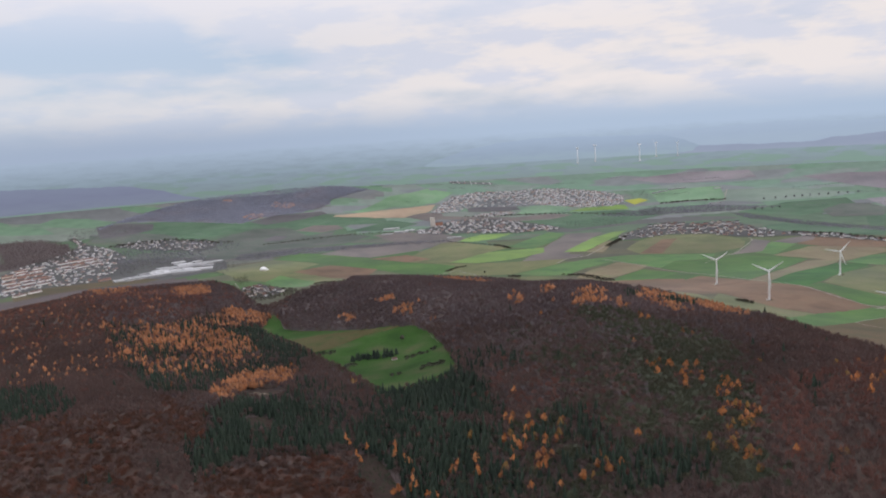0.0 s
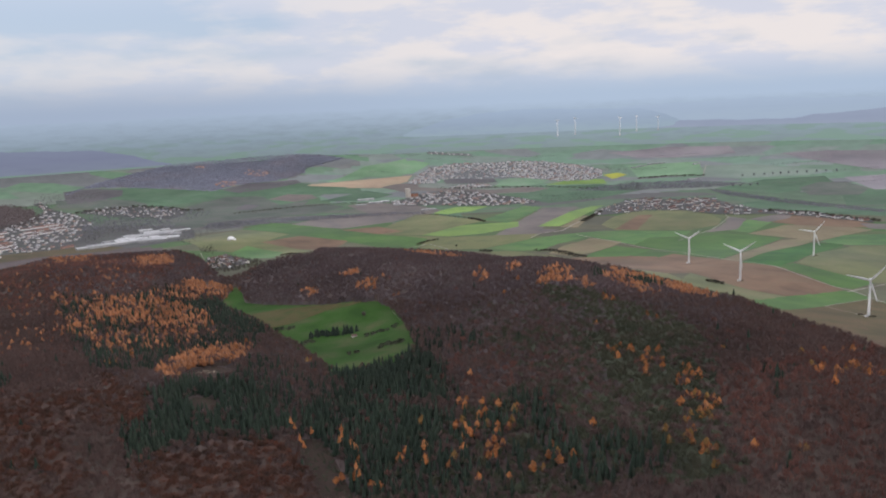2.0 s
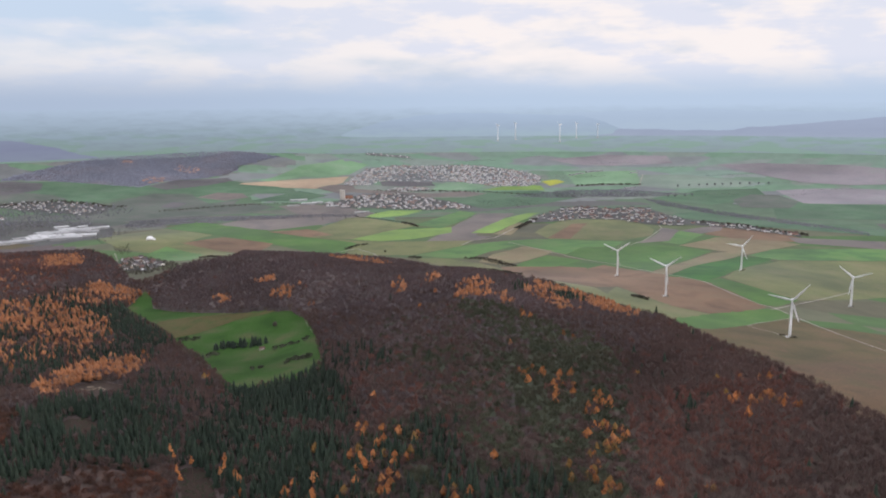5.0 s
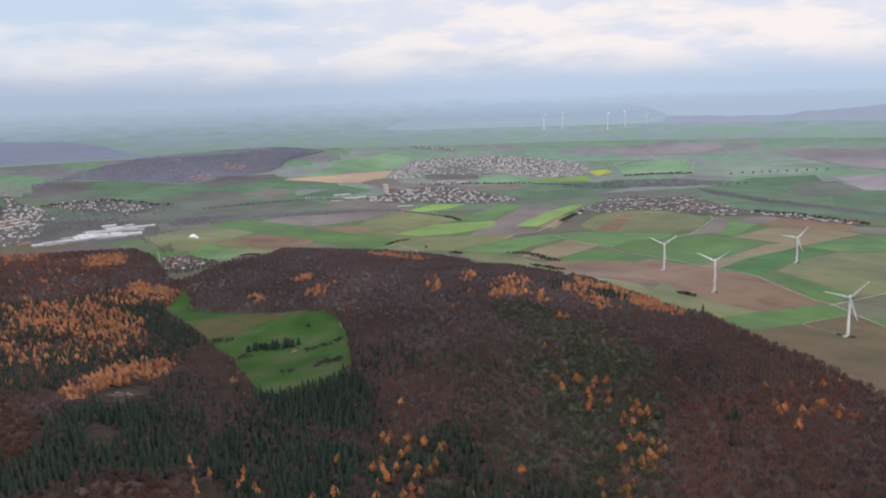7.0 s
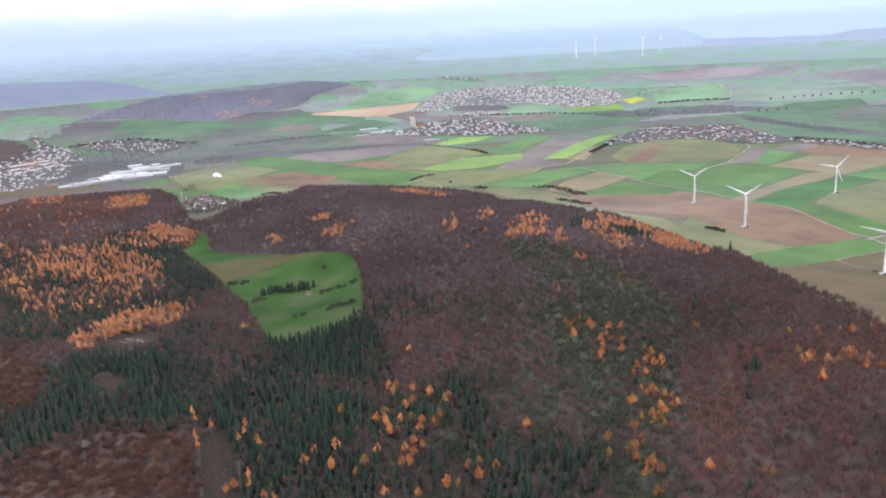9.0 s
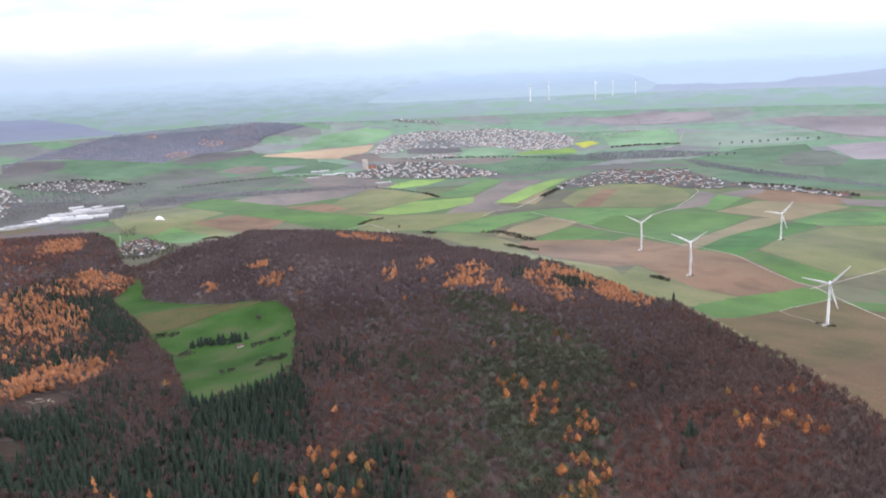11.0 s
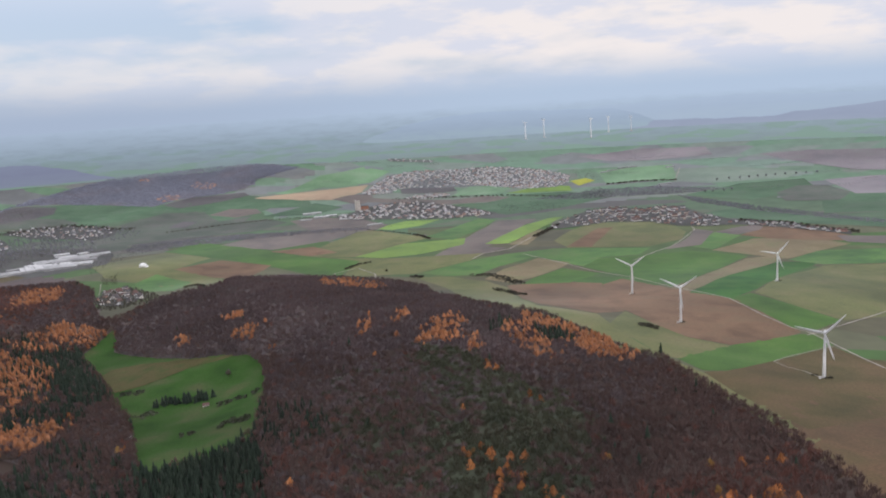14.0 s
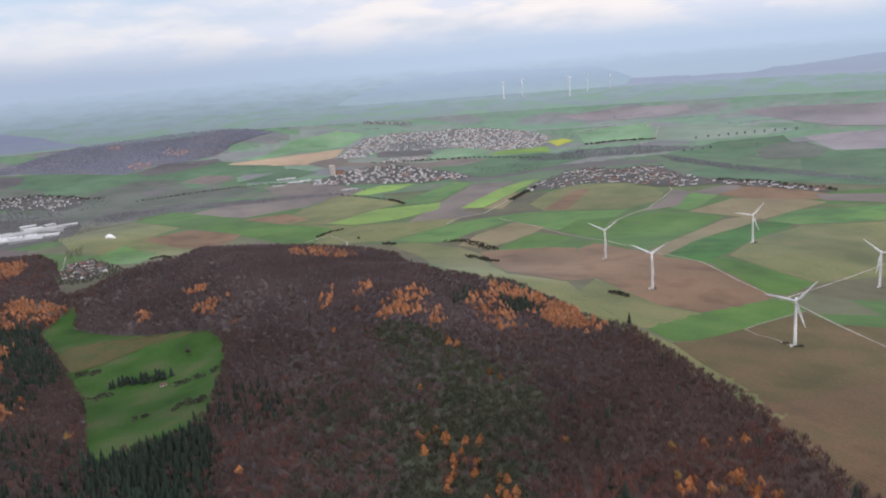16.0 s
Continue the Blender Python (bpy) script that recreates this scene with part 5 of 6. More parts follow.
tall = larch_tree(tall_larch())
tagged(tall, "tall bare-stemmed larch with a small orange top", "tree", "tall larches")
for i, (x, y) in enumerate([(-219, 880), (-211, 870), (-184, 852), (-151, 850), (-152, 859), (-195, 834), (-187, 821), (-149, 831), (-113, 764), (-119, 778)]):
    m = pose(x, y, float(height(x, y)), random.uniform(-2, 2), random.uniform(-2, 2), 70 * i) @ Matrix.Scale(random.uniform(0.85, 1.1), 4)
    if i == 0:
        tall.matrix_basis = m
    else:
        copy_thing(tall, m)

# an added sheet below the crowns that fills the gaps with an even dark tone
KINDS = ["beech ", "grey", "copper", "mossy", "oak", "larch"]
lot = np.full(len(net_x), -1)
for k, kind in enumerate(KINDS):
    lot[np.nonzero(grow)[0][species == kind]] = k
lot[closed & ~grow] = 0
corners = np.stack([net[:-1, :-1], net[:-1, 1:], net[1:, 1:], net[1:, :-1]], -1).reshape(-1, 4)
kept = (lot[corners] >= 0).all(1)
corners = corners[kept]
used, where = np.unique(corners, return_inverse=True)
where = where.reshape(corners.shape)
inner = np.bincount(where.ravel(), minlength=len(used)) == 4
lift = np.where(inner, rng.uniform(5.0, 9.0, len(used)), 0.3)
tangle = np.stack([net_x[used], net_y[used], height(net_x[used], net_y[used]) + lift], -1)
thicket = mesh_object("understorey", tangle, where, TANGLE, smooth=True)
thicket.data.materials.append(HAZED_TANGLE)
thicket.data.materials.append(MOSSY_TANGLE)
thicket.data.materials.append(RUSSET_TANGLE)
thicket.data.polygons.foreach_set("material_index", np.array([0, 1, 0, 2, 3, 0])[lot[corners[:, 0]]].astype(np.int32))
tagged(thicket, "brown sheet closing the gaps below the bare crowns", "undergrowth", kind="stuff")

belt("clearing_scrub", CLEARINGS[2], 3.6, [broadleaf(3.2, 1.6, 0, 9, 0, 0.4), broadleaf(2.4, 1.4, 0, 9, 0, 0.4)], MOSSY_TANGLE, "low scrub and saplings in the clearing", 0.6, 1.4, 0.35)
belt("clearing_scrub", CLEARINGS[1], 4, [broadleaf(3.2, 1.6, 0, 9, 0, 0.4), broadleaf(2.4, 1.4, 0, 9, 0, 0.4)], MOSSY_TANGLE, "low scrub and saplings in the clearing", 0.5, 1.2, 0.5)

# stacked timber in the upper clearing
def log_pile(count):
    top = new("log_pile")
    for i in range(count):
        log = part("log", lathe([(0.28, -4.5), (0.26, 4.5)], 8), LOGWOOD, top)
        log.matrix_basis = pose((i % 4 - 1.5) * 0.62, 0, 0.3 + 0.5 * (i // 4), 90, 0, random.uniform(-4, 4))
    return tagged(top, "stack of pale cut logs in a clearing", "log pile", "log piles")


timber = log_pile(10)
for i, (x, y) in enumerate([(-422, 1105), (-412, 1102), (-408, 1108), (-403, 1115), (-395, 1111), (-417, 1117)]):
    m = pose(x, y, float(height(x, y)) + 0.4, 0, 0, 75 + 40 * i)
    if i == 0:
        timber.matrix_basis = m
    else:
        copy_thing(timber, m)

# woods on the far hills and along the brook
def hedge(line, wide, gap, label, shapes=None, crown=None, low=0.8, high=1.5, name="hedge"):
    pts = []
    for (ax, ay), (bx, by) in zip(line, line[1:]):
        n = max(1, int(math.hypot(bx - ax, by - ay) / gap))
        for i in range(n):
            pts.append((ax + (bx - ax) * i / n + rng.uniform(-0.5, 0.5) * wide, ay + (by - ay) * i / n + rng.uniform(-0.5, 0.5) * wide))
    return planted(name, shapes or BUSHES, pts, crown or HEDGE, label, "hedge", low, high)


BUSHES = [broadleaf(5.2, 2.7, 0, 18, 0, 0.85) for _ in range(4)]
SMALL_BROAD = [broadleaf(12, 4.4, 0, 8, 0, 0.5) for _ in range(4)]
LIGHT_BROAD = [broadleaf(16, 5.0, 0, 10, 0, 0.5) for _ in range(3)]
FINE_CROWNS = [broadleaf(7.0, 9.5, 0, 9, 0, 0.8) for _ in range(4)]
belt("wooded_hill", HILL_WOOD, 10.5, FINE_CROWNS, FAR_HAZED_WOOD, "dark bare wood over a distant hill", 0.8, 1.1, 1.0, FAR_HAZED_WOOD)
belt("wooded_hill", LEFT_WOOD, 11, LIGHT_BROAD, HAZED_TWIGS, "dark bare wood above the valley town", 0.8, 1.2)
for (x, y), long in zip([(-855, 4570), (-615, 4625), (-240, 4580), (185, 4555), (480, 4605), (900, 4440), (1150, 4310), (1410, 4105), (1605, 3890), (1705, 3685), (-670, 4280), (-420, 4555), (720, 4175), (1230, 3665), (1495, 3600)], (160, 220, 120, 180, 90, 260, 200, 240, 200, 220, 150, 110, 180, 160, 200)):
    belt("far_copse", [(x - long / 2, y - 10), (x + long / 2, y - 14), (x + long / 2, y + 12), (x - long / 2, y + 9)], 9, LIGHT_BROAD, FAR_HAZED_WOOD, "thin dark wood on the far plain", 0.4, 0.8, 0.8)
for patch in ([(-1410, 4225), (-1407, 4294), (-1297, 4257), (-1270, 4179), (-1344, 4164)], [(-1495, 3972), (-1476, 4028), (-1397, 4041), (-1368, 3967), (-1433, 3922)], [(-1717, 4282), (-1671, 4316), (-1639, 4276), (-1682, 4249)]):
    belt("hill_larches", patch, 14, FINE_CROWNS, FAR_HAZED_LARCH, "orange larch patch in the distant wood, haze in its colour", 1.0, 1.35, 0.55)
SCRUB = [broadleaf(11, 5.4, 0, 10, 0, 0.6) for _ in range(4)]
belt("brook_trees", [(-1160, 2960), (-1175, 3075), (-1015, 3130), (-845, 3200), (-545, 3240), (-330, 3240), (-330, 3190), (-530, 3160), (-780, 3085), (-945, 3015), (-1070, 2915)], 7.5, SCRUB, HAZED_BROOK, "dark bare trees along a brook", 0.4, 0.75, 0.7, HAZED_BROOK)
belt("brook_trees", [(880, 3620), (950, 3535), (1070, 3330), (1180, 3170), (1375, 2880), (1435, 2750), (1410, 2690), (1350, 2820), (1200, 3005), (1070, 3185), (910, 3450)], 7.5, SCRUB, HAZED_BROOK, "dark bare trees along a brook", 0.4, 0.75, 0.7, HAZED_BROOK)
belt("brook_trees", [(280, 3715), (430, 3790), (580, 3850), (805, 3860), (1125, 3700), (885, 3660), (655, 3665), (490, 3650)], 7.5, SCRUB, HAZED_BROOK, "dark bare trees along a brook", 0.4, 0.75, 0.7, HAZED_BROOK)
belt("copse", [(505, 3815), (595, 3885), (640, 3725), (605, 3625), (500, 3650)], 12, LIGHT_BROAD, HAZED_BROOK, "dark copse on the plain", 0.6, 0.9, 0.9)
belt("copse", [(490, 4300), (600, 4310), (610, 4185), (600, 4020), (585, 4085), (505, 4130)], 14, LIGHT_BROAD, HAZED_BROOK, "dark copse beside the town", 0.6, 0.9, 0.7)
belt("copse", [(115, 3585), (280, 3645), (415, 3560), (385, 3430), (185, 3430)], 16, LIGHT_BROAD, HAZED_BROOK, "scattered dark trees behind the village", 0.5, 0.8, 0.45)
belt("copse", [(-530, 3175), (-470, 3290), (-300, 3325), (-240, 3235), (-330, 3125), (-420, 3065)], 15, LIGHT_BROAD, HAZED_BROOK, "scattered dark trees on the plain", 0.5, 0.8, 0.35)
belt("copse", [(-1810, 3225), (-1705, 3285), (-1360, 3160), (-1290, 3000), (-1490, 2920), (-1570, 2850)], 14, SMALL_BROAD, HAZED_BROOK, "dark trees along the valley road", 0.6, 1.1, 0.55)
belt("copse", [(-1795, 3435), (-1645, 3525), (-1355, 3430), (-1250, 3310), (-1315, 3155), (-1585, 3155)], 18, SMALL_BROAD, HAZED_BROOK, "dark trees round the small village", 0.6, 1.0, 0.5)
belt("copse", [(-1625, 2915), (-1590, 3005), (-1415, 2940), (-1455, 2790), (-1460, 2650)], 13, LIGHT_BROAD, HAZED_BROOK, "dark trees between the town and the works", 0.5, 0.9, 0.6)
belt("copse", [(-2155, 3435), (-2220, 3630), (-2185, 3725), (-1970, 3770), (-1935, 3635), (-2050, 3535), (-2005, 3300)], 14, LIGHT_BROAD, HAZED_BROOK, "dark bare trees below the wooded hill", 0.6, 0.9, 0.7)
belt("copse", [(-1120, 2625), (-1170, 2915), (-1080, 3115), (-1025, 3010), (-1040, 2690), (-1010, 2455)], 14, LIGHT_BROAD, HAZED_BROOK, "dark trees along the valley road", 0.5, 0.8, 0.5)
belt("copse", [(-950, 2405), (-920, 2440), (-860, 2335), (-885, 2285)], 10, LIGHT_BROAD, HEDGE, "dark bare trees above the hamlet", 0.6, 0.9, 0.8)
hedge([(105, 2330), (145, 2325), (190, 2260), (225, 2190)], 30, 1.0, "long dark hedge on the pasture", low=0.5, high=1.1)
hedge([(165, 2125), (195, 2080), (230, 2005)], 22, 1.1, "long dark hedge on the pasture", low=0.5, high=1.1)
hedge([(414, 1562), (426, 1554), (434, 1540)], 10, 1.8, "dark hedge in the pasture", low=1.0, high=1.6)
hedge([(-265, 2480), (-245, 2540), (-210, 2570)], 10, 3, "dark hedge beside a field", low=0.9, high=1.4)
hedge([(-60, 2350), (-40, 2325), (-30, 2340)], 16, 2.5, "dark thicket on the pasture", low=0.9, high=1.6)
hedge([(-135, 3025), (-110, 2995), (-75, 2930)], 10, 3, "dark hedge beside a crop", low=1.0, high=1.7)
hedge([(-335, 3190), (-225, 3115), (-130, 3025)], 6, 9, "thin dark hedge between fields", low=0.7, high=1.2)
hedge([(280, 2875), (330, 3005), (365, 3095)], 14, 3, "dark hedge along the lane", low=1.2, high=2.0)
hedge([(-630, 2215), (-610, 2250), (-560, 2180)], 8, 3, "dark hedge in the grassland", low=0.8, high=1.4)
hedge([(630, 3965), (775, 3985), (945, 3960)], 12, 6, "dark hedge on the far plain", low=1.2, high=2.0)
hedge([(960, 3005), (1065, 2925), (1135, 2820), (1220, 2700)], 22, 5, "dark trees along the village street", low=1.0, high=2.2)
hedge([(-1155, 3310), (-930, 3455), (-710, 3530), (-610, 3505)], 14, 9, "thin dark hedge between fields", low=0.9, high=1.6)
hedge([(-1880, 3335), (-1775, 3400), (-1655, 3490), (-1335, 3395)], 40, 7, "dark trees round the village", low=1.0, high=2.2)
hedge([(-330, 3870), (-70, 3860), (185, 3840), (425, 3735)], 16, 8, "thin dark hedge below the town", low=0.9, high=1.8)
hedge([(-322, 1384), (-308, 1400), (-290, 1404), (-268, 1400), (-256, 1408)], 22, 1.2, "dark firs and bushes across the meadow", [spruce(12, 3.6), spruce(14, 3.8), *BUSHES[:1]], SPRUCE, 0.85, 1.35)
hedge([(-181, 1254), (-164, 1265), (-134, 1257)], 17, 1.7, "low dark bushes on the meadow", crown=MOSSY_TANGLE, low=0.7, high=1.7)
hedge([(-226, 1236), (-215, 1244), (-204, 1245)], 15, 2.4, "low dark bushes on the meadow", crown=MOSSY_TANGLE, low=0.7, high=1.7)
hedge([(-334, 1338), (-312, 1356), (-306, 1362)], 14, 3.3, "low dark bushes on the meadow", crown=MOSSY_TANGLE, low=0.7, high=1.7)
hedge([(-410, 1432), (-394, 1440), (-376, 1448)], 15, 3.0, "low dark bushes on the meadow", crown=MOSSY_TANGLE, low=0.7, high=1.7)
hedge([(-218, 1362), (-196, 1380), (-168, 1380)], 18, 3.3, "low dark bushes on the meadow", crown=MOSSY_TANGLE, low=0.7, high=1.7)


def lone_tree(shape, crown, label, name="lone_tree"):
    v, f, m = shape
    top = new(name)
    for part_name, k, mat in (("crown", 0, crown), ("trunk", 1, BARK)):
        ids = np.unique(f[m == k])
        where = np.full(len(v), -1)
        where[ids] = np.arange(len(ids))
        mesh_object(part_name, v[ids], where[f[m == k]], mat, top)
    return tagged(top, label, "tree")


ROADSIDE = [(1095, 3875), (1150, 3885), (1195, 3880), (1235, 3885), (1270, 3885), (1305, 3885), (1345, 3885), (1385, 3880), (1430, 3880), (1470, 3875), (1515, 3870), (990, 3630), (1020, 3630), (1065, 3635), (1100, 3650)]
oak = lone_tree(broadleaf(15, 4.8, 4, 40, 3), HAZED_BROOK, "dark bare roadside tree on the far plain", "roadside_tree")
oak["group"] = "roadside tree row"
for i, (x, y) in enumerate(ROADSIDE):
    m = pose(x, y, float(height(x, y)), 0, 0, 50 * i)
    if i == 0:
        oak.matrix_basis = m
    else:
        copy_thing(oak, m)
for label, crown, tall, wide, spot in (
    ("dark bare tree standing alone on the meadow", HEDGE, 14, 4.5, [(-246, 1476)]),
    ("tall dark pine above the wood edge", SPRUCE, 18, 3.6, [(412, 1362)]),
    ("small dark tree on the pasture", HEDGE, 10, 3.5, [(-140, 2420)]),
):
    tree = lone_tree(spruce(tall, wide) if crown is SPRUCE else broadleaf(tall, wide, 5, 40, 3), crown, label)
    (x, y), = spot
    tree.matrix_basis = pose(x, y, float(height(x, y)))


# ---- wind turbines ----
def blade_mesh(length):
    """A tapered, twisted blade along +z."""
    bm = bmesh.new()
    loops = []
    for f, chord, thick, twist in ((0.0, 1.9, 1.9, 0), (0.06, 2.0, 1.7, 5), (0.18, 3.6, 0.9, 14), (0.4, 2.8, 0.55, 8), (0.7, 1.8, 0.32, 3), (0.93, 1.0, 0.18, 0), (1.0, 0.25, 0.06, 0)):
        c, s = math.cos(radians(twist)), math.sin(radians(twist))
        ring = []
        for i in range(8):
            a = 2 * math.pi * i / 8
            x, y = chord / 2 * math.cos(a) + chord * 0.12, thick / 2 * math.sin(a)
            ring.append(bm.verts.new((x * c - y * s, x * s + y * c, 1.2 + f * (length - 1.2))))
        loops.append(ring)
    for a, b in zip(loops, loops[1:]):
        for i in range(8):
            j = (i + 1) % 8
            bm.faces.new((a[i], a[j], b[j], b[i]))
    bm.faces.new(loops[0][::-1])
    bm.faces.new(loops[-1])
    return bm


def wind_turbine(x, y, hub, length, facing, phase, label):
    """facing: the way the rotor looks, in degrees from +x; phase: the first blade's angle from level."""
    top = new("wind_turbine")
    k = hub / 60
    part("tower", lathe([(2.1 * k, -2), (2.1 * k, 0), (1.9 * k, hub * 0.3), (1.55 * k, hub * 0.7), (1.2 * k, hub - 1.6)]), WHITE, top, smooth=True)
    part("foundation", lathe([(6.5, -2.5), (6.3, 0.25), (4.6, 0.7), (0.5, 0.9)]), FOOTING if y < 3000 else SILO, top)
    head = part("nacelle", box(9.5 * k, 3.4 * k, 3.5 * k, (-1.8 * k, 0, -1.6 * k), 0.5), WHITE, top)
    head.matrix_basis = pose(0, 0, hub, 0, 0, facing)
    spinner = part("spinner", lathe([(1.5 * k, -0.4 * k), (1.55 * k, 0.8 * k), (1.1 * k, 1.8 * k), (0.3 * k, 2.4 * k)], 14), WHITE, head, smooth=True)
    spinner.matrix_basis = pose(3.0 * k, 0, 0, 0, 90, 0)
    for i in range(3):
        b = part("blade", blade_mesh(length), WHITE, head, smooth=True)
        b.matrix_basis = pose(4.0 * k, 0, 0) @ pose(0, 0, 0, phase - 90 + 120 * i, 0, 0) @ pose(0, 0, 0, 0, 0, 90)
    part("tower_door", box(0.12, 1.1, 2.2, (2.02 * k, 0, 1.2)), CONCRETE, top)
    top.matrix_basis = pose(x, y, float(height(x, y)))
    return tagged(top, label, "wind turbine", "wind turbines")


wind_turbine(453, 1922, 60, 36, -118, 38, "white wind turbine at a ploughed field")
wind_turbine(488, 1608, 60, 36, -118, 38, "white wind turbine on brown plough")
wind_turbine(772, 2019, 60, 36, -112, 52, "white wind turbine on a green crop")
wind_turbine(606, 1302, 60, 36, -112, 49, "white wind turbine on olive grassland")
wind_turbine(873, 1667, 60, 36, -112, 20, "white wind turbine beside a farm lane")
for (x, y), hub in zip([(288, 4832), (391, 4834), (645, 4796), (742, 4811), (862, 4795)], (87, 92, 97, 80, 72)):
    wind_turbine(x, y, hub, 27, -160, -90, "slim white wind turbine far off in haze")

# transformer cabinets and dark scrub at the turbines' feet
def transformer_box():
    top = new("transformer_box")
    part("cabinet", box(3.2, 2.4, 2.4, (0, 0, 0), 0.08), WHITE, top)
    part("roof", box(3.5, 2.7, 0.22, (0, 0, 2.405), 0.05), CONCRETE, top)
    part("door", box(1.1, 0.08, 1.9, (0.6, -1.25, 0.2)), CLADDING, top)
    part("plinth", box(3.6, 2.8, 0.9, (0, 0, -0.9)), CONCRETE, top)
    return tagged(top, "small white transformer box beside a wind turbine", "transformer", "transformer boxes")


kit = transformer_box()
for i, (x, y) in enumerate(((600, 1297), (483, 1603), (448, 1917), (767, 2014), (868, 1662))):
    m = pose(x, y, float(height(x, y)) + 0.6, 0, 0, 20 * i)
    if i == 0:
        kit.matrix_basis = m
    else:
        copy_thing(kit, m)
for x, y in ((612, 1300), (598, 1312), (492, 1611), (777, 2022)):
    hedge([(x - 4, y), (x + 5, y + 1)], 5, 1.4, "low dark scrub at the foot of a wind turbine", low=0.35, high=0.7, name="scrub")


# ---- houses ----
def house(name, long, wide, eaves, ridge, label, category="house", roof=None, wall=None, chimney=True):
    """A gabled house with overhanging roof slabs."""
    top = new(name)
    bm = bmesh.new()
    l, w = long / 2, wide / 2
    low = [bm.verts.new(p) for p in ((-l, -w, -1.5), (l, -w, -1.5), (l, w, -1.5), (-l, w, -1.5))]
    high = [bm.verts.new(p) for p in ((-l, -w, eaves), (l, -w, eaves), (l, w, eaves), (-l, w, eaves))]
    tips = [bm.verts.new((-l, 0, ridge)), bm.verts.new((l, 0, ridge))]
    bm.faces.new(low[::-1])
    bm.faces.new((low[0], low[1], high[1], high[0]))
    bm.faces.new((low[2], low[3], high[3], high[2]))
    bm.faces.new((low[1], low[2], high[2], tips[1], high[1]))
    bm.faces.new((low[3], low[0], high[0], tips[0], high[3]))
    bm.faces.new((high[0], high[1], tips[1], tips[0]))
    bm.faces.new((high[2], high[3], tips[0], tips[1]))
    part("wall", bm, wall or WALL, top)
    bm = bmesh.new()
    slope, out = (ridge - eaves) / w, 0.5
    for side in (-1, 1):
        ring = []
        for x in (-l - 0.4, l + 0.4):
            for y, z in ((side * (w + out), eaves - out * slope), (0, ridge)):
                ring.append((x, y, z + 0.06))
        a, b, d, c = [bm.verts.new(p) for p in ring]
        e, f, h, g = [bm.verts.new((p[0], p[1], p[2] + 0.3)) for p in ring]
        for quad in ((a, b, c, d), (e, h, g, f), (a, d, h, e), (b, f, g, c), (a, e, f, b), (d, c, g, h)):
            bm.faces.new(quad)
    bmesh.ops.recalc_face_normals(bm, faces=bm.faces[:])
    part("roof", bm, roof or ROOF, top)
    if chimney:
        part("chimney", box(0.8, 0.8, 2.0, (l * 0.4, w * 0.2, ridge - 1.0)), BRICK, top)
    for k in (-1, 1):
        for x in (-l * 0.5, l * 0.5):
            part("window", box(1.4, 0.1, 1.3, (x, k * (w + 0.03), min(1.2, eaves - 2))), GLASS, top)
    return tagged(top, label, category)


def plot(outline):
    """Dark gardens, yards and streets under a settlement; far ones have haze in their colour."""
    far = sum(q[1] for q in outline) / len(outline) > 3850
    return field("hazed_town" if far else "gardens", "dark gardens and yards between houses", outline, 1.8)


HOUSES = [
    house("house", 11, 8.5, 5.0, 8.4, "small gabled village house with tiled roof"),
    house("house", 13, 9, 6.2, 9.8, "gabled two-storey village house with tiled roof"),
    house("house", 9.5, 9, 4.4, 7.8, "compact gabled village house with tiled roof"),
    house("house", 16, 10, 5.8, 9.8, "long gabled farmhouse with tiled roof"),
    house("barn", 22, 11, 5.5, 10.5, "large farm barn with tiled roof", "barn", chimney=False),
]
placed = [0]


def settle(kinds, outline, count, gap, group, main=0.0):
    """Scatters houses over a plot, roughly along its streets."""
    xs, ys = [p[0] for p in outline], [p[1] for p in outline]
    spots, tries = [], 0
    plot(outline)
    while len(spots) < count and tries < 12000:
        tries += 1
        x, y = random.uniform(min(xs), max(xs)), random.uniform(min(ys), max(ys))
        if inside(np.array([x]), np.array([y]), outline)[0] and all((x - a) ** 2 + (y - b) ** 2 > gap * gap for a, b in spots):
            spots.append((x, y))
    for x, y in spots:
        turn = main + random.choice((0, 90, 0)) + random.gauss(0, 12)
        m = pose(x, y, float(height(x, y)), 0, 0, turn) @ Matrix.Scale(random.uniform(0.85, 1.05), 4)
        k = kinds[random.randrange(len(kinds))]
        if k not in placed:
            placed.append(k)
            HOUSES[k].matrix_basis = m
            ob = HOUSES[k]
        else:
            ob = copy_thing(HOUSES[k], m)
        ob["group"] = group
    return spots


placed.clear()
GARDENS = []


def townhouse(long, wide, eaves, ridge):
    """A plain gabled house for the joined far towns: roof 0, walls 1."""
    s = Shape()
    l, w = long / 2, wide / 2
    s.add([(-l, -w, -1.5), (l, -w, -1.5), (l, w, -1.5), (-l, w, -1.5), (-l, -w, eaves), (l, -w, eaves), (l, w, eaves), (-l, w, eaves), (-l, 0, ridge - 0.2), (l, 0, ridge - 0.2)],
          [(0, 1, 5), (0, 5, 4), (2, 3, 7), (2, 7, 6), (1, 2, 6), (1, 6, 5), (5, 6, 9), (3, 0, 4), (3, 4, 7), (4, 8, 7)], 1)
    q = (ridge - eaves) / w * 0.5
    s.add([(-l - 0.4, -w - 0.5, eaves - q), (l + 0.4, -w - 0.5, eaves - q), (l + 0.4, 0, ridge), (-l - 0.4, 0, ridge), (l + 0.4, w + 0.5, eaves - q), (-l - 0.4, w + 0.5, eaves - q)],
          [(0, 1, 2), (0, 2, 3), (3, 2, 4), (3, 4, 5)], 0)
    return s.arrays()


TOWNHOUSES = [townhouse(11, 8.5, 5.6, 8.4), townhouse(13, 9, 6.4, 9.4), townhouse(16, 10, 6.0, 9.6)]


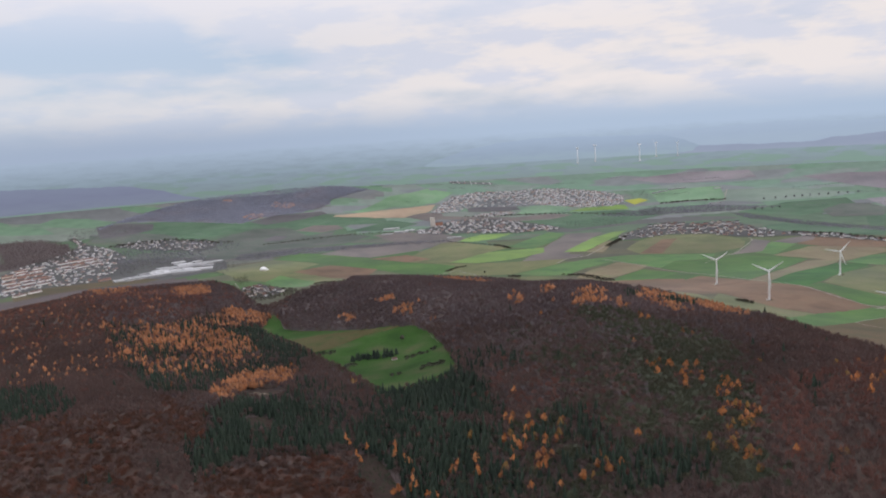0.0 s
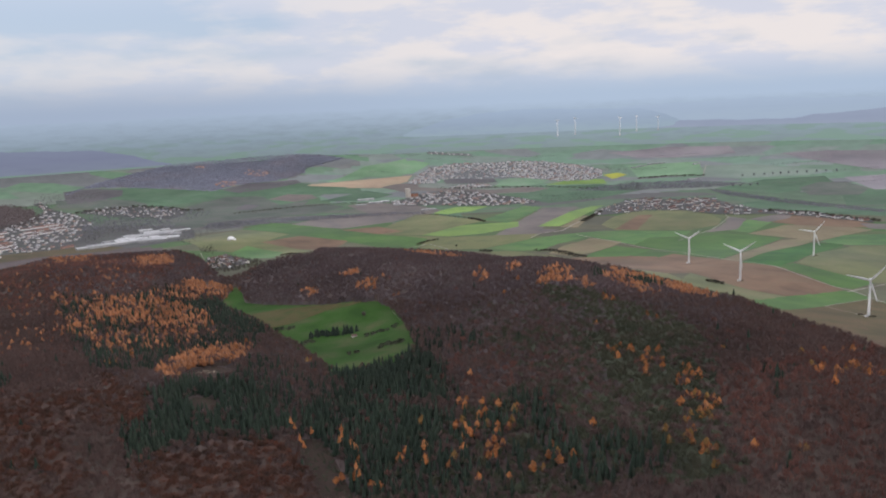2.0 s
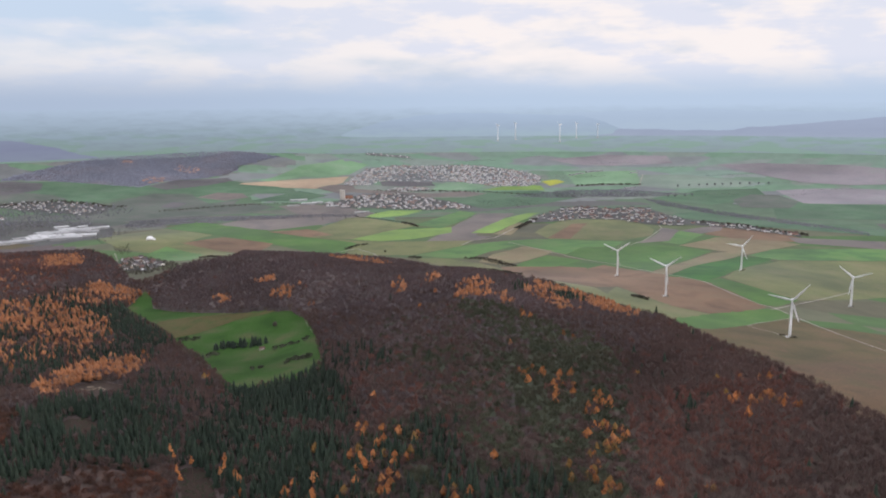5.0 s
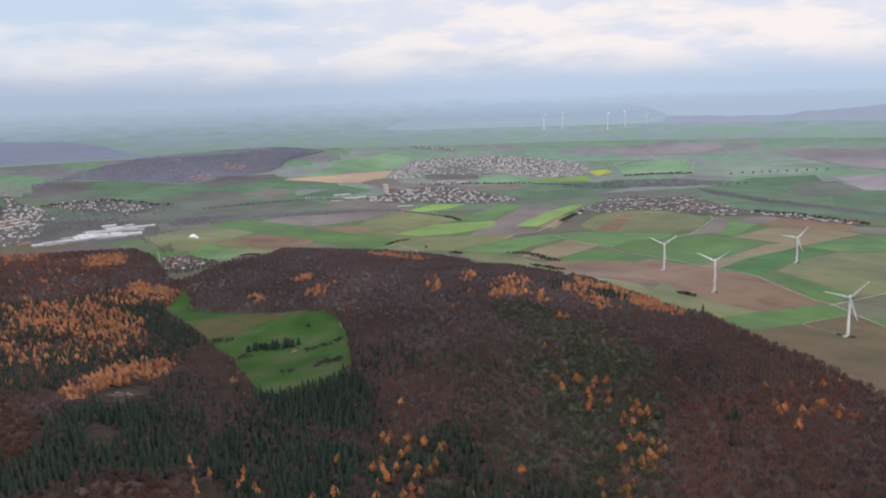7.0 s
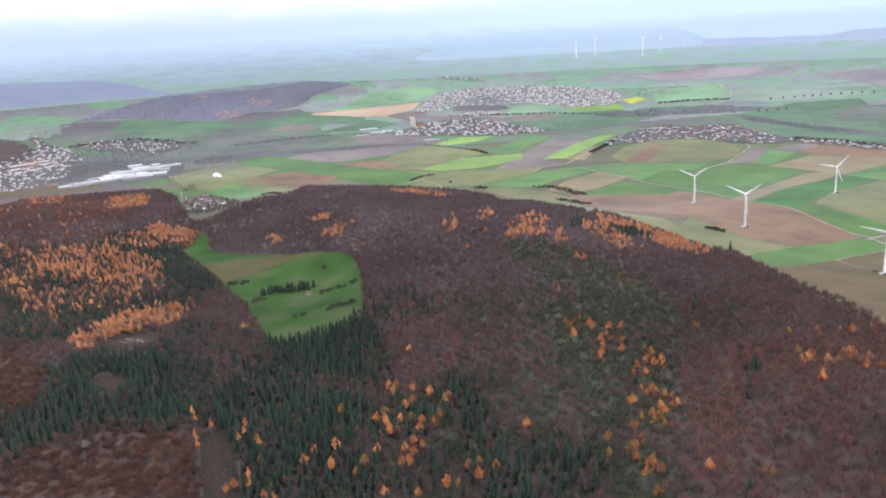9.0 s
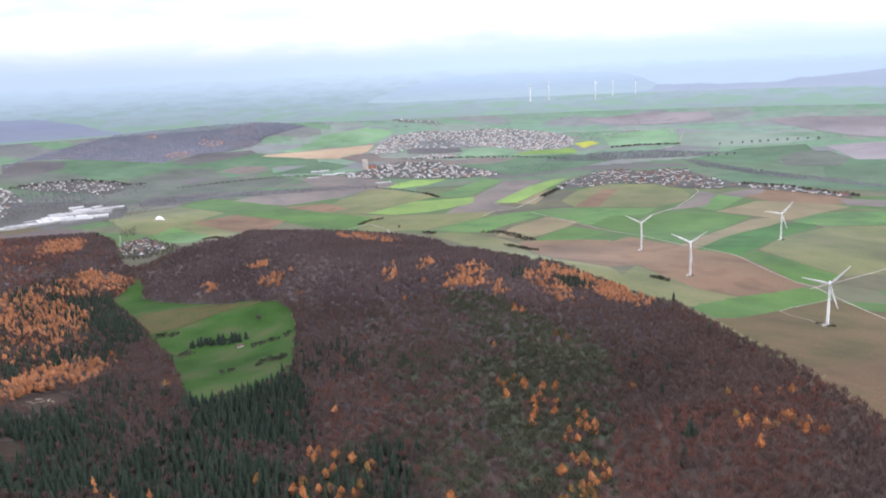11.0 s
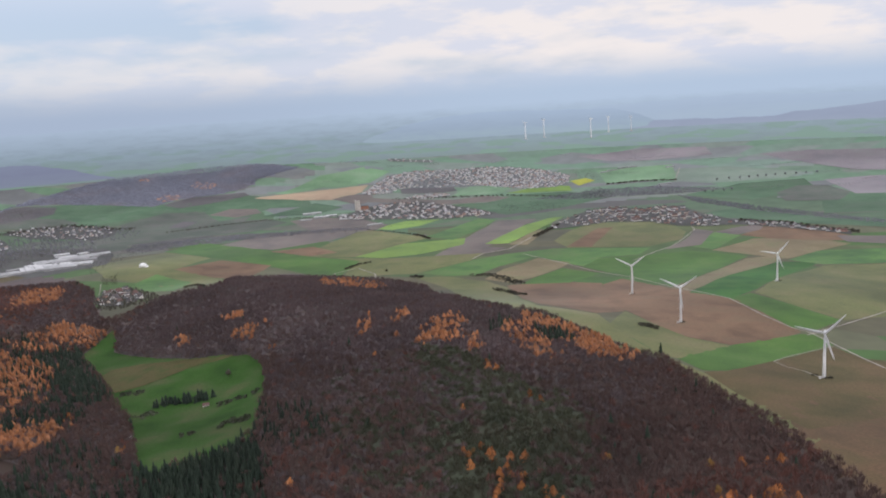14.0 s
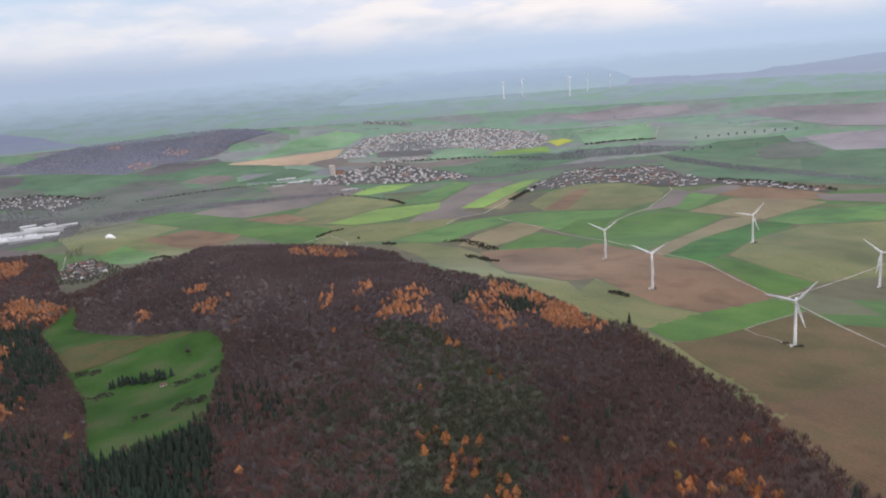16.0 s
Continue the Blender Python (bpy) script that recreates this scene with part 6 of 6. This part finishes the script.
def town(outline, count, gap, label, size=0.95):
    xs, ys = [p[0] for p in outline], [p[1] for p in outline]
    spots, tries = [], 0
    plot(outline)
    while len(spots) < count and tries < 15000:
        tries += 1
        g = gap * (0.78 + 0.9 * random.random() * (0.5 + 0.5 * math.sin(tries * 0.37)))
        x, y = random.uniform(min(xs), max(xs)), random.uniform(min(ys), max(ys))
        if inside(np.array([x]), np.array([y]), outline)[0] and all((x - a) ** 2 + (y - b) ** 2 > g * g for a, b in spots):
            spots.append((x, y))
    planted("town_houses", TOWNHOUSES, spots, ROOFS, label, "houses", size * 0.85, size * 1.15, WALLS)
    return spots


ORCHARD = [(-400, 4150), (-352, 4270), (-235, 4310), (-92, 4310), (30, 4200), (88, 4085), (-106, 4098), (-326, 4112)]
HAMLET = [(-815, 2115), (-850, 2245), (-825, 2310), (-730, 2215), (-645, 2115), (-635, 2060), (-680, 2040), (-696, 1992), (-750, 2005)]
GARDENS += settle([0, 1, 2, 2, 3], [(-808, 2110), (-850, 2235), (-817, 2290), (-740, 2200), (-690, 2110), (-711, 2042), (-758, 2050)], 34, 17, "hamlet houses", 30)
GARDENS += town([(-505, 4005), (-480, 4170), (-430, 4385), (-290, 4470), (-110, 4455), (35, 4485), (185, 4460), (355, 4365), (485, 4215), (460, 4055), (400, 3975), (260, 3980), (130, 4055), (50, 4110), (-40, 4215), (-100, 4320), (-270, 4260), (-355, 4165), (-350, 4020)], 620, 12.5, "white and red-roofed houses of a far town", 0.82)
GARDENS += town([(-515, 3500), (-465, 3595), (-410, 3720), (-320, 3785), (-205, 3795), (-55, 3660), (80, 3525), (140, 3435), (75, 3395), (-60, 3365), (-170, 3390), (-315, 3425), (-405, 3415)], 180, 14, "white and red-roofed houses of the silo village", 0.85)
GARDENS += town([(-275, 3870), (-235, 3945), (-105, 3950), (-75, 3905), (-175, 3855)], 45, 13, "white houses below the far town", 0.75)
GARDENS += settle([0, 1, 3, 4, 2], [(315, 3000), (400, 3215), (490, 3370), (590, 3415), (700, 3360), (760, 3400), (840, 3380), (875, 3190), (935, 3045), (950, 2945), (840, 2930), (755, 2960), (675, 3075), (545, 3115), (420, 3030)], 170, 16, "houses of the valley village", -15)
GARDENS += settle([0, 1, 3], [(970, 2965), (1065, 2920), (1125, 2840), (1195, 2720), (1180, 2670), (1115, 2765), (1040, 2845), (965, 2915)], 26, 18, "houses along the village street", -10)
GARDENS += town([(-2015, 2775), (-2030, 3010), (-2005, 3215), (-2040, 3370), (-2165, 3480), (-2150, 3520), (-2010, 3385), (-1910, 3325), (-1785, 3225), (-1690, 3115), (-1600, 2900), (-1480, 2585), (-1595, 2530), (-1685, 2480), (-1695, 2315)], 270, 15, "pale houses of the valley town", 0.8)
GARDENS += town([(-1855, 3334), (-1865, 3400), (-1771, 3470), (-1565, 3485), (-1415, 3420), (-1370, 3286), (-1402, 3205), (-1527, 3240), (-1655, 3263)], 100, 14, "dark-roofed houses of the small village", 0.62)
GARDENS += town([(-465, 4675), (-215, 4640), (-225, 4605), (-465, 4645)], 12, 22, "white farmsteads far off in the haze", 0.6)
around = [(x + random.gauss(0, 12), y + random.gauss(0, 12)) for x, y in GARDENS for _ in range(2) if y < 3900 or random.random() < 0.3]
planted("garden_trees", SMALL_BROAD, around, HAZED_BROOK, "dark garden trees between the village houses", "trees", 0.35, 0.65)

belt("copse", HAMLET, 8.5, SMALL_BROAD, HEDGE, "dark garden trees in the hamlet", 0.45, 0.85, 0.8)

GARDENS += town(ORCHARD, 70, 16, "scattered pale houses among the town gardens", 0.7)
belt("copse", ORCHARD, 13, SMALL_BROAD, HAZED_BROOK, "soft brown garden trees inside the town", 0.4, 0.7, 0.7)
ORANGE_TILES = roof_or_wall("orange_roof_tiles", [(0.23, 0.13, 0.1), (0.2, 0.125, 0.105), (0.26, 0.15, 0.115), (0.19, 0.13, 0.115)])
flats = house("apartment_block", 46, 10.5, 6.0, 9.2, "long pale apartment block with orange tiled roof", "apartment block", ORANGE_TILES)
flats["group"] = "apartment blocks"
laid = 0
for (ax, ay), (bx, by), blocks in (
    ((-1975, 2714), (-1894, 2853), 3), ((-1930, 2660), (-1850, 2790), 3), ((-1874, 2569), (-1790, 2722), 3), ((-1820, 2520), (-1740, 2670), 3), ((-1777, 2445), (-1700, 2599), 3),
    ((-1666, 2329), (-1632, 2443), 2), ((-1904, 2965), (-1813, 3083), 3), ((-1850, 2900), (-1775, 3040), 3), ((-1800, 2842), (-1720, 2990), 3), ((-1509, 2565), (-1485, 2635), 1), ((-1990, 2800), (-1920, 2930), 2)):
    for i in range(blocks):
        f = (i + 0.5) / blocks
        x, y = ax + (bx - ax) * f, ay + (by - ay) * f
        m = pose(x, y, float(height(x, y)), 0, 0, math.degrees(math.atan2(by - ay, bx - ax)) + random.gauss(0, 3))
        if laid == 0:
            flats.matrix_basis = m
        else:
            copy_thing(flats, m)
        laid += 1

hut = house("hut", 9, 7, 3.2, 5.6, "small pale hut with brown roof on the meadow", "hut", chimney=False)
(x, y), = [(-244, 1372)]
hut.matrix_basis = pose(x, y, float(height(x, y)), 0, 0, 20)


hide = new("raised_hide")
part("cabin", box(2.6, 2.6, 2.4, (0, 0, 3.0), 0.05), MEMBRANE, hide, "pale boarded cabin")
part("roof", box(3.1, 3.1, 0.22, (0, 0, 5.42), 0.05), DULL_ROOF, hide)
for x, y in ((-1.1, -1.1), (1.1, -1.1), (1.1, 1.1), (-1.1, 1.1)):
    part("leg", box(0.2, 0.2, 3.5, (x, y, -0.52)), LOGWOOD, hide)
part("ladder", box(0.6, 0.12, 3.4, (0, -1.45, -0.4)), LOGWOOD, hide)
tagged(hide, "small pale raised hide at the meadow edge", "hide")
(x, y), = [(-293, 1239)]
hide.matrix_basis = pose(x, y, float(height(x, y)), 0, 0, 15)


# ---- works, silo and dome ----
def hall(x, y, long, wide, tall, turn, label, name="factory_hall", bays=4, roof=None):
    """A flat-roofed works hall with a parapet, roof lights and a gate."""
    top = new(name)
    tall *= 0.75
    part("wall", box(long, wide, tall + 2, (0, 0, -2)), CLADDING, top)
    part("roof", box(long + 0.8, wide + 0.8, 0.7, (0, 0, tall + 0.01), 0.12), roof or METAL_ROOF, top)
    for i in range(bays):
        part("roof_light", box(long / bays * 0.12, wide * 0.7, 0.3, (long * ((i + 0.5) / bays - 0.5), 0, tall + 0.72)), CLADDING, top)
    part("gate", box(4.5, 0.15, 4.2, (long * 0.2, -wide / 2 - 0.09, -0.2)), CONCRETE, top)
    top.matrix_basis = pose(x, y, float(height(x, y)), 0, 0, turn)
    return tagged(top, label, "hall", "works halls")


for (x, y), long, wide, tall, turn, cover in (
    ((-1349, 2616), 150, 52, 9, 40, METAL_ROOF), ((-1303, 2680), 110, 74, 10, 38, BRIGHT_ROOF), ((-1325, 2795), 110, 56, 9, 48, METAL_ROOF),
    ((-1225, 2672), 95, 62, 10, 22, METAL_ROOF), ((-1186, 2722), 70, 44, 8, 22, BRIGHT_ROOF), ((-1263, 2862), 105, 50, 9, 42, METAL_ROOF),
    ((-1215, 2915), 50, 30, 8, 30, BRIGHT_ROOF), ((-1278, 2760), 52, 34, 12, 40, DULL_ROOF), ((-1400, 2575), 90, 30, 7, 44, BRIGHT_ROOF),
    ((-1236, 2800), 64, 44, 12, 30, DULL_ROOF), ((-1196, 2800), 40, 30, 9, 30, METAL_ROOF), ((-1385, 2690), 60, 24, 7, 50, DULL_ROOF),
    ((-1352, 2735), 58, 40, 8, 44, BRIGHT_ROOF),
    ((-1318, 2872), 60, 44, 8, 46, BRIGHT_ROOF), ((-1375, 2800), 44, 30, 7, 46, METAL_ROOF), ((-1290, 2812), 40, 34, 8, 40, BRIGHT_ROOF),
    ((-1372, 2930), 50, 30, 7, 36, BRIGHT_ROOF), ((-1246, 2735), 36, 40, 9, 30, BRIGHT_ROOF),
    ((-1345, 2885), 46, 22, 7, 20, METAL_ROOF), ((-1300, 2940), 36, 20, 7, 60, BRIGHT_ROOF)):
    hall(x, y, long, wide, tall, turn, "works hall with pale metal roof", roof=cover)
for (x, y), long, wide, tall, turn in zip([(-650, 3595), (-625, 3615), (-580, 3510), (-545, 3540), (-495, 3535), (-635, 3465), (-470, 3450), (-320, 3295)], (55, 40, 60, 45, 40, 50, 45, 60), (22, 18, 26, 24, 18, 14, 16, 12), (9, 8, 9, 8, 8, 6, 7, 6), (12, 12, 12, 12, 60, 12, 12, 20)):
    hall(x, y, long, wide, tall, turn, "white works hall with pale flat roof", roof=BRIGHT_ROOF)
for (x, y), long in zip([(690, 4255), (750, 4290), (790, 4300), (650, 4230), (965, 4240), (875, 3885)], (50, 60, 50, 40, 45, 60)):
    hall(x, y, long, 16, 6, 25, "long white farm shed with pale roof", "farm_shed", 3)

grain = new("grain_silo")
for i in range(2):
    for j in range(3):
        t = part("silo_cell", lathe([(4.6, -2), (4.6, 34), (4.2, 35)], 16), SILO, grain)
        t.matrix_basis = pose(8.6 * i - 4.3, 8.6 * j - 8.6, 0)
part("head_house", box(14, 26, 7, (0, 0, 34.5), 0.2), SILO, grain)
part("stair_tower", box(6, 6, 46, (-11.5, 0, -2), 0.15), SILO, grain)
part("store", box(34, 22, 20, (26, 2, -2), 0.2), BRICK, grain)
part("store_roof", box(36, 24, 1.2, (26, 2, 18.05), 0.1), ROOF, grain)
(x, y), = [(-450, 3650)]
grain.matrix_basis = pose(x, y, float(height(x, y)), 0, 0, 10)
tagged(grain, "tall pale concrete grain silo with red-brick store", "silo")

gas = new("gas_dome")
part("ring_wall", lathe([(14.6, -2), (14.6, 3.4), (14.0, 3.6)], 36), CONCRETE, gas)
part("membrane_dome", lathe([(14.2 * math.cos(a), 3.5 + 11.5 * math.sin(a)) for a in [math.pi / 2 * i / 10 for i in range(10)]] + [(0.15, 15.0)], 36), MEMBRANE, gas, smooth=True)
small = part("annex_dome", lathe([(7.5 * math.cos(a), -1 + 9 * math.sin(a)) for a in [math.pi / 2 * i / 8 for i in range(8)]] + [(0.1, 8.0)], 28), MEMBRANE, gas, smooth=True)
small.matrix_basis = pose(15, -2, 0)
(x, y), = [(-900, 2560)]
gas.matrix_basis = pose(x, y, float(height(x, y))) @ Matrix.Scale(0.82, 4)
tagged(gas, "white domed gas store on pale grassland", "dome")
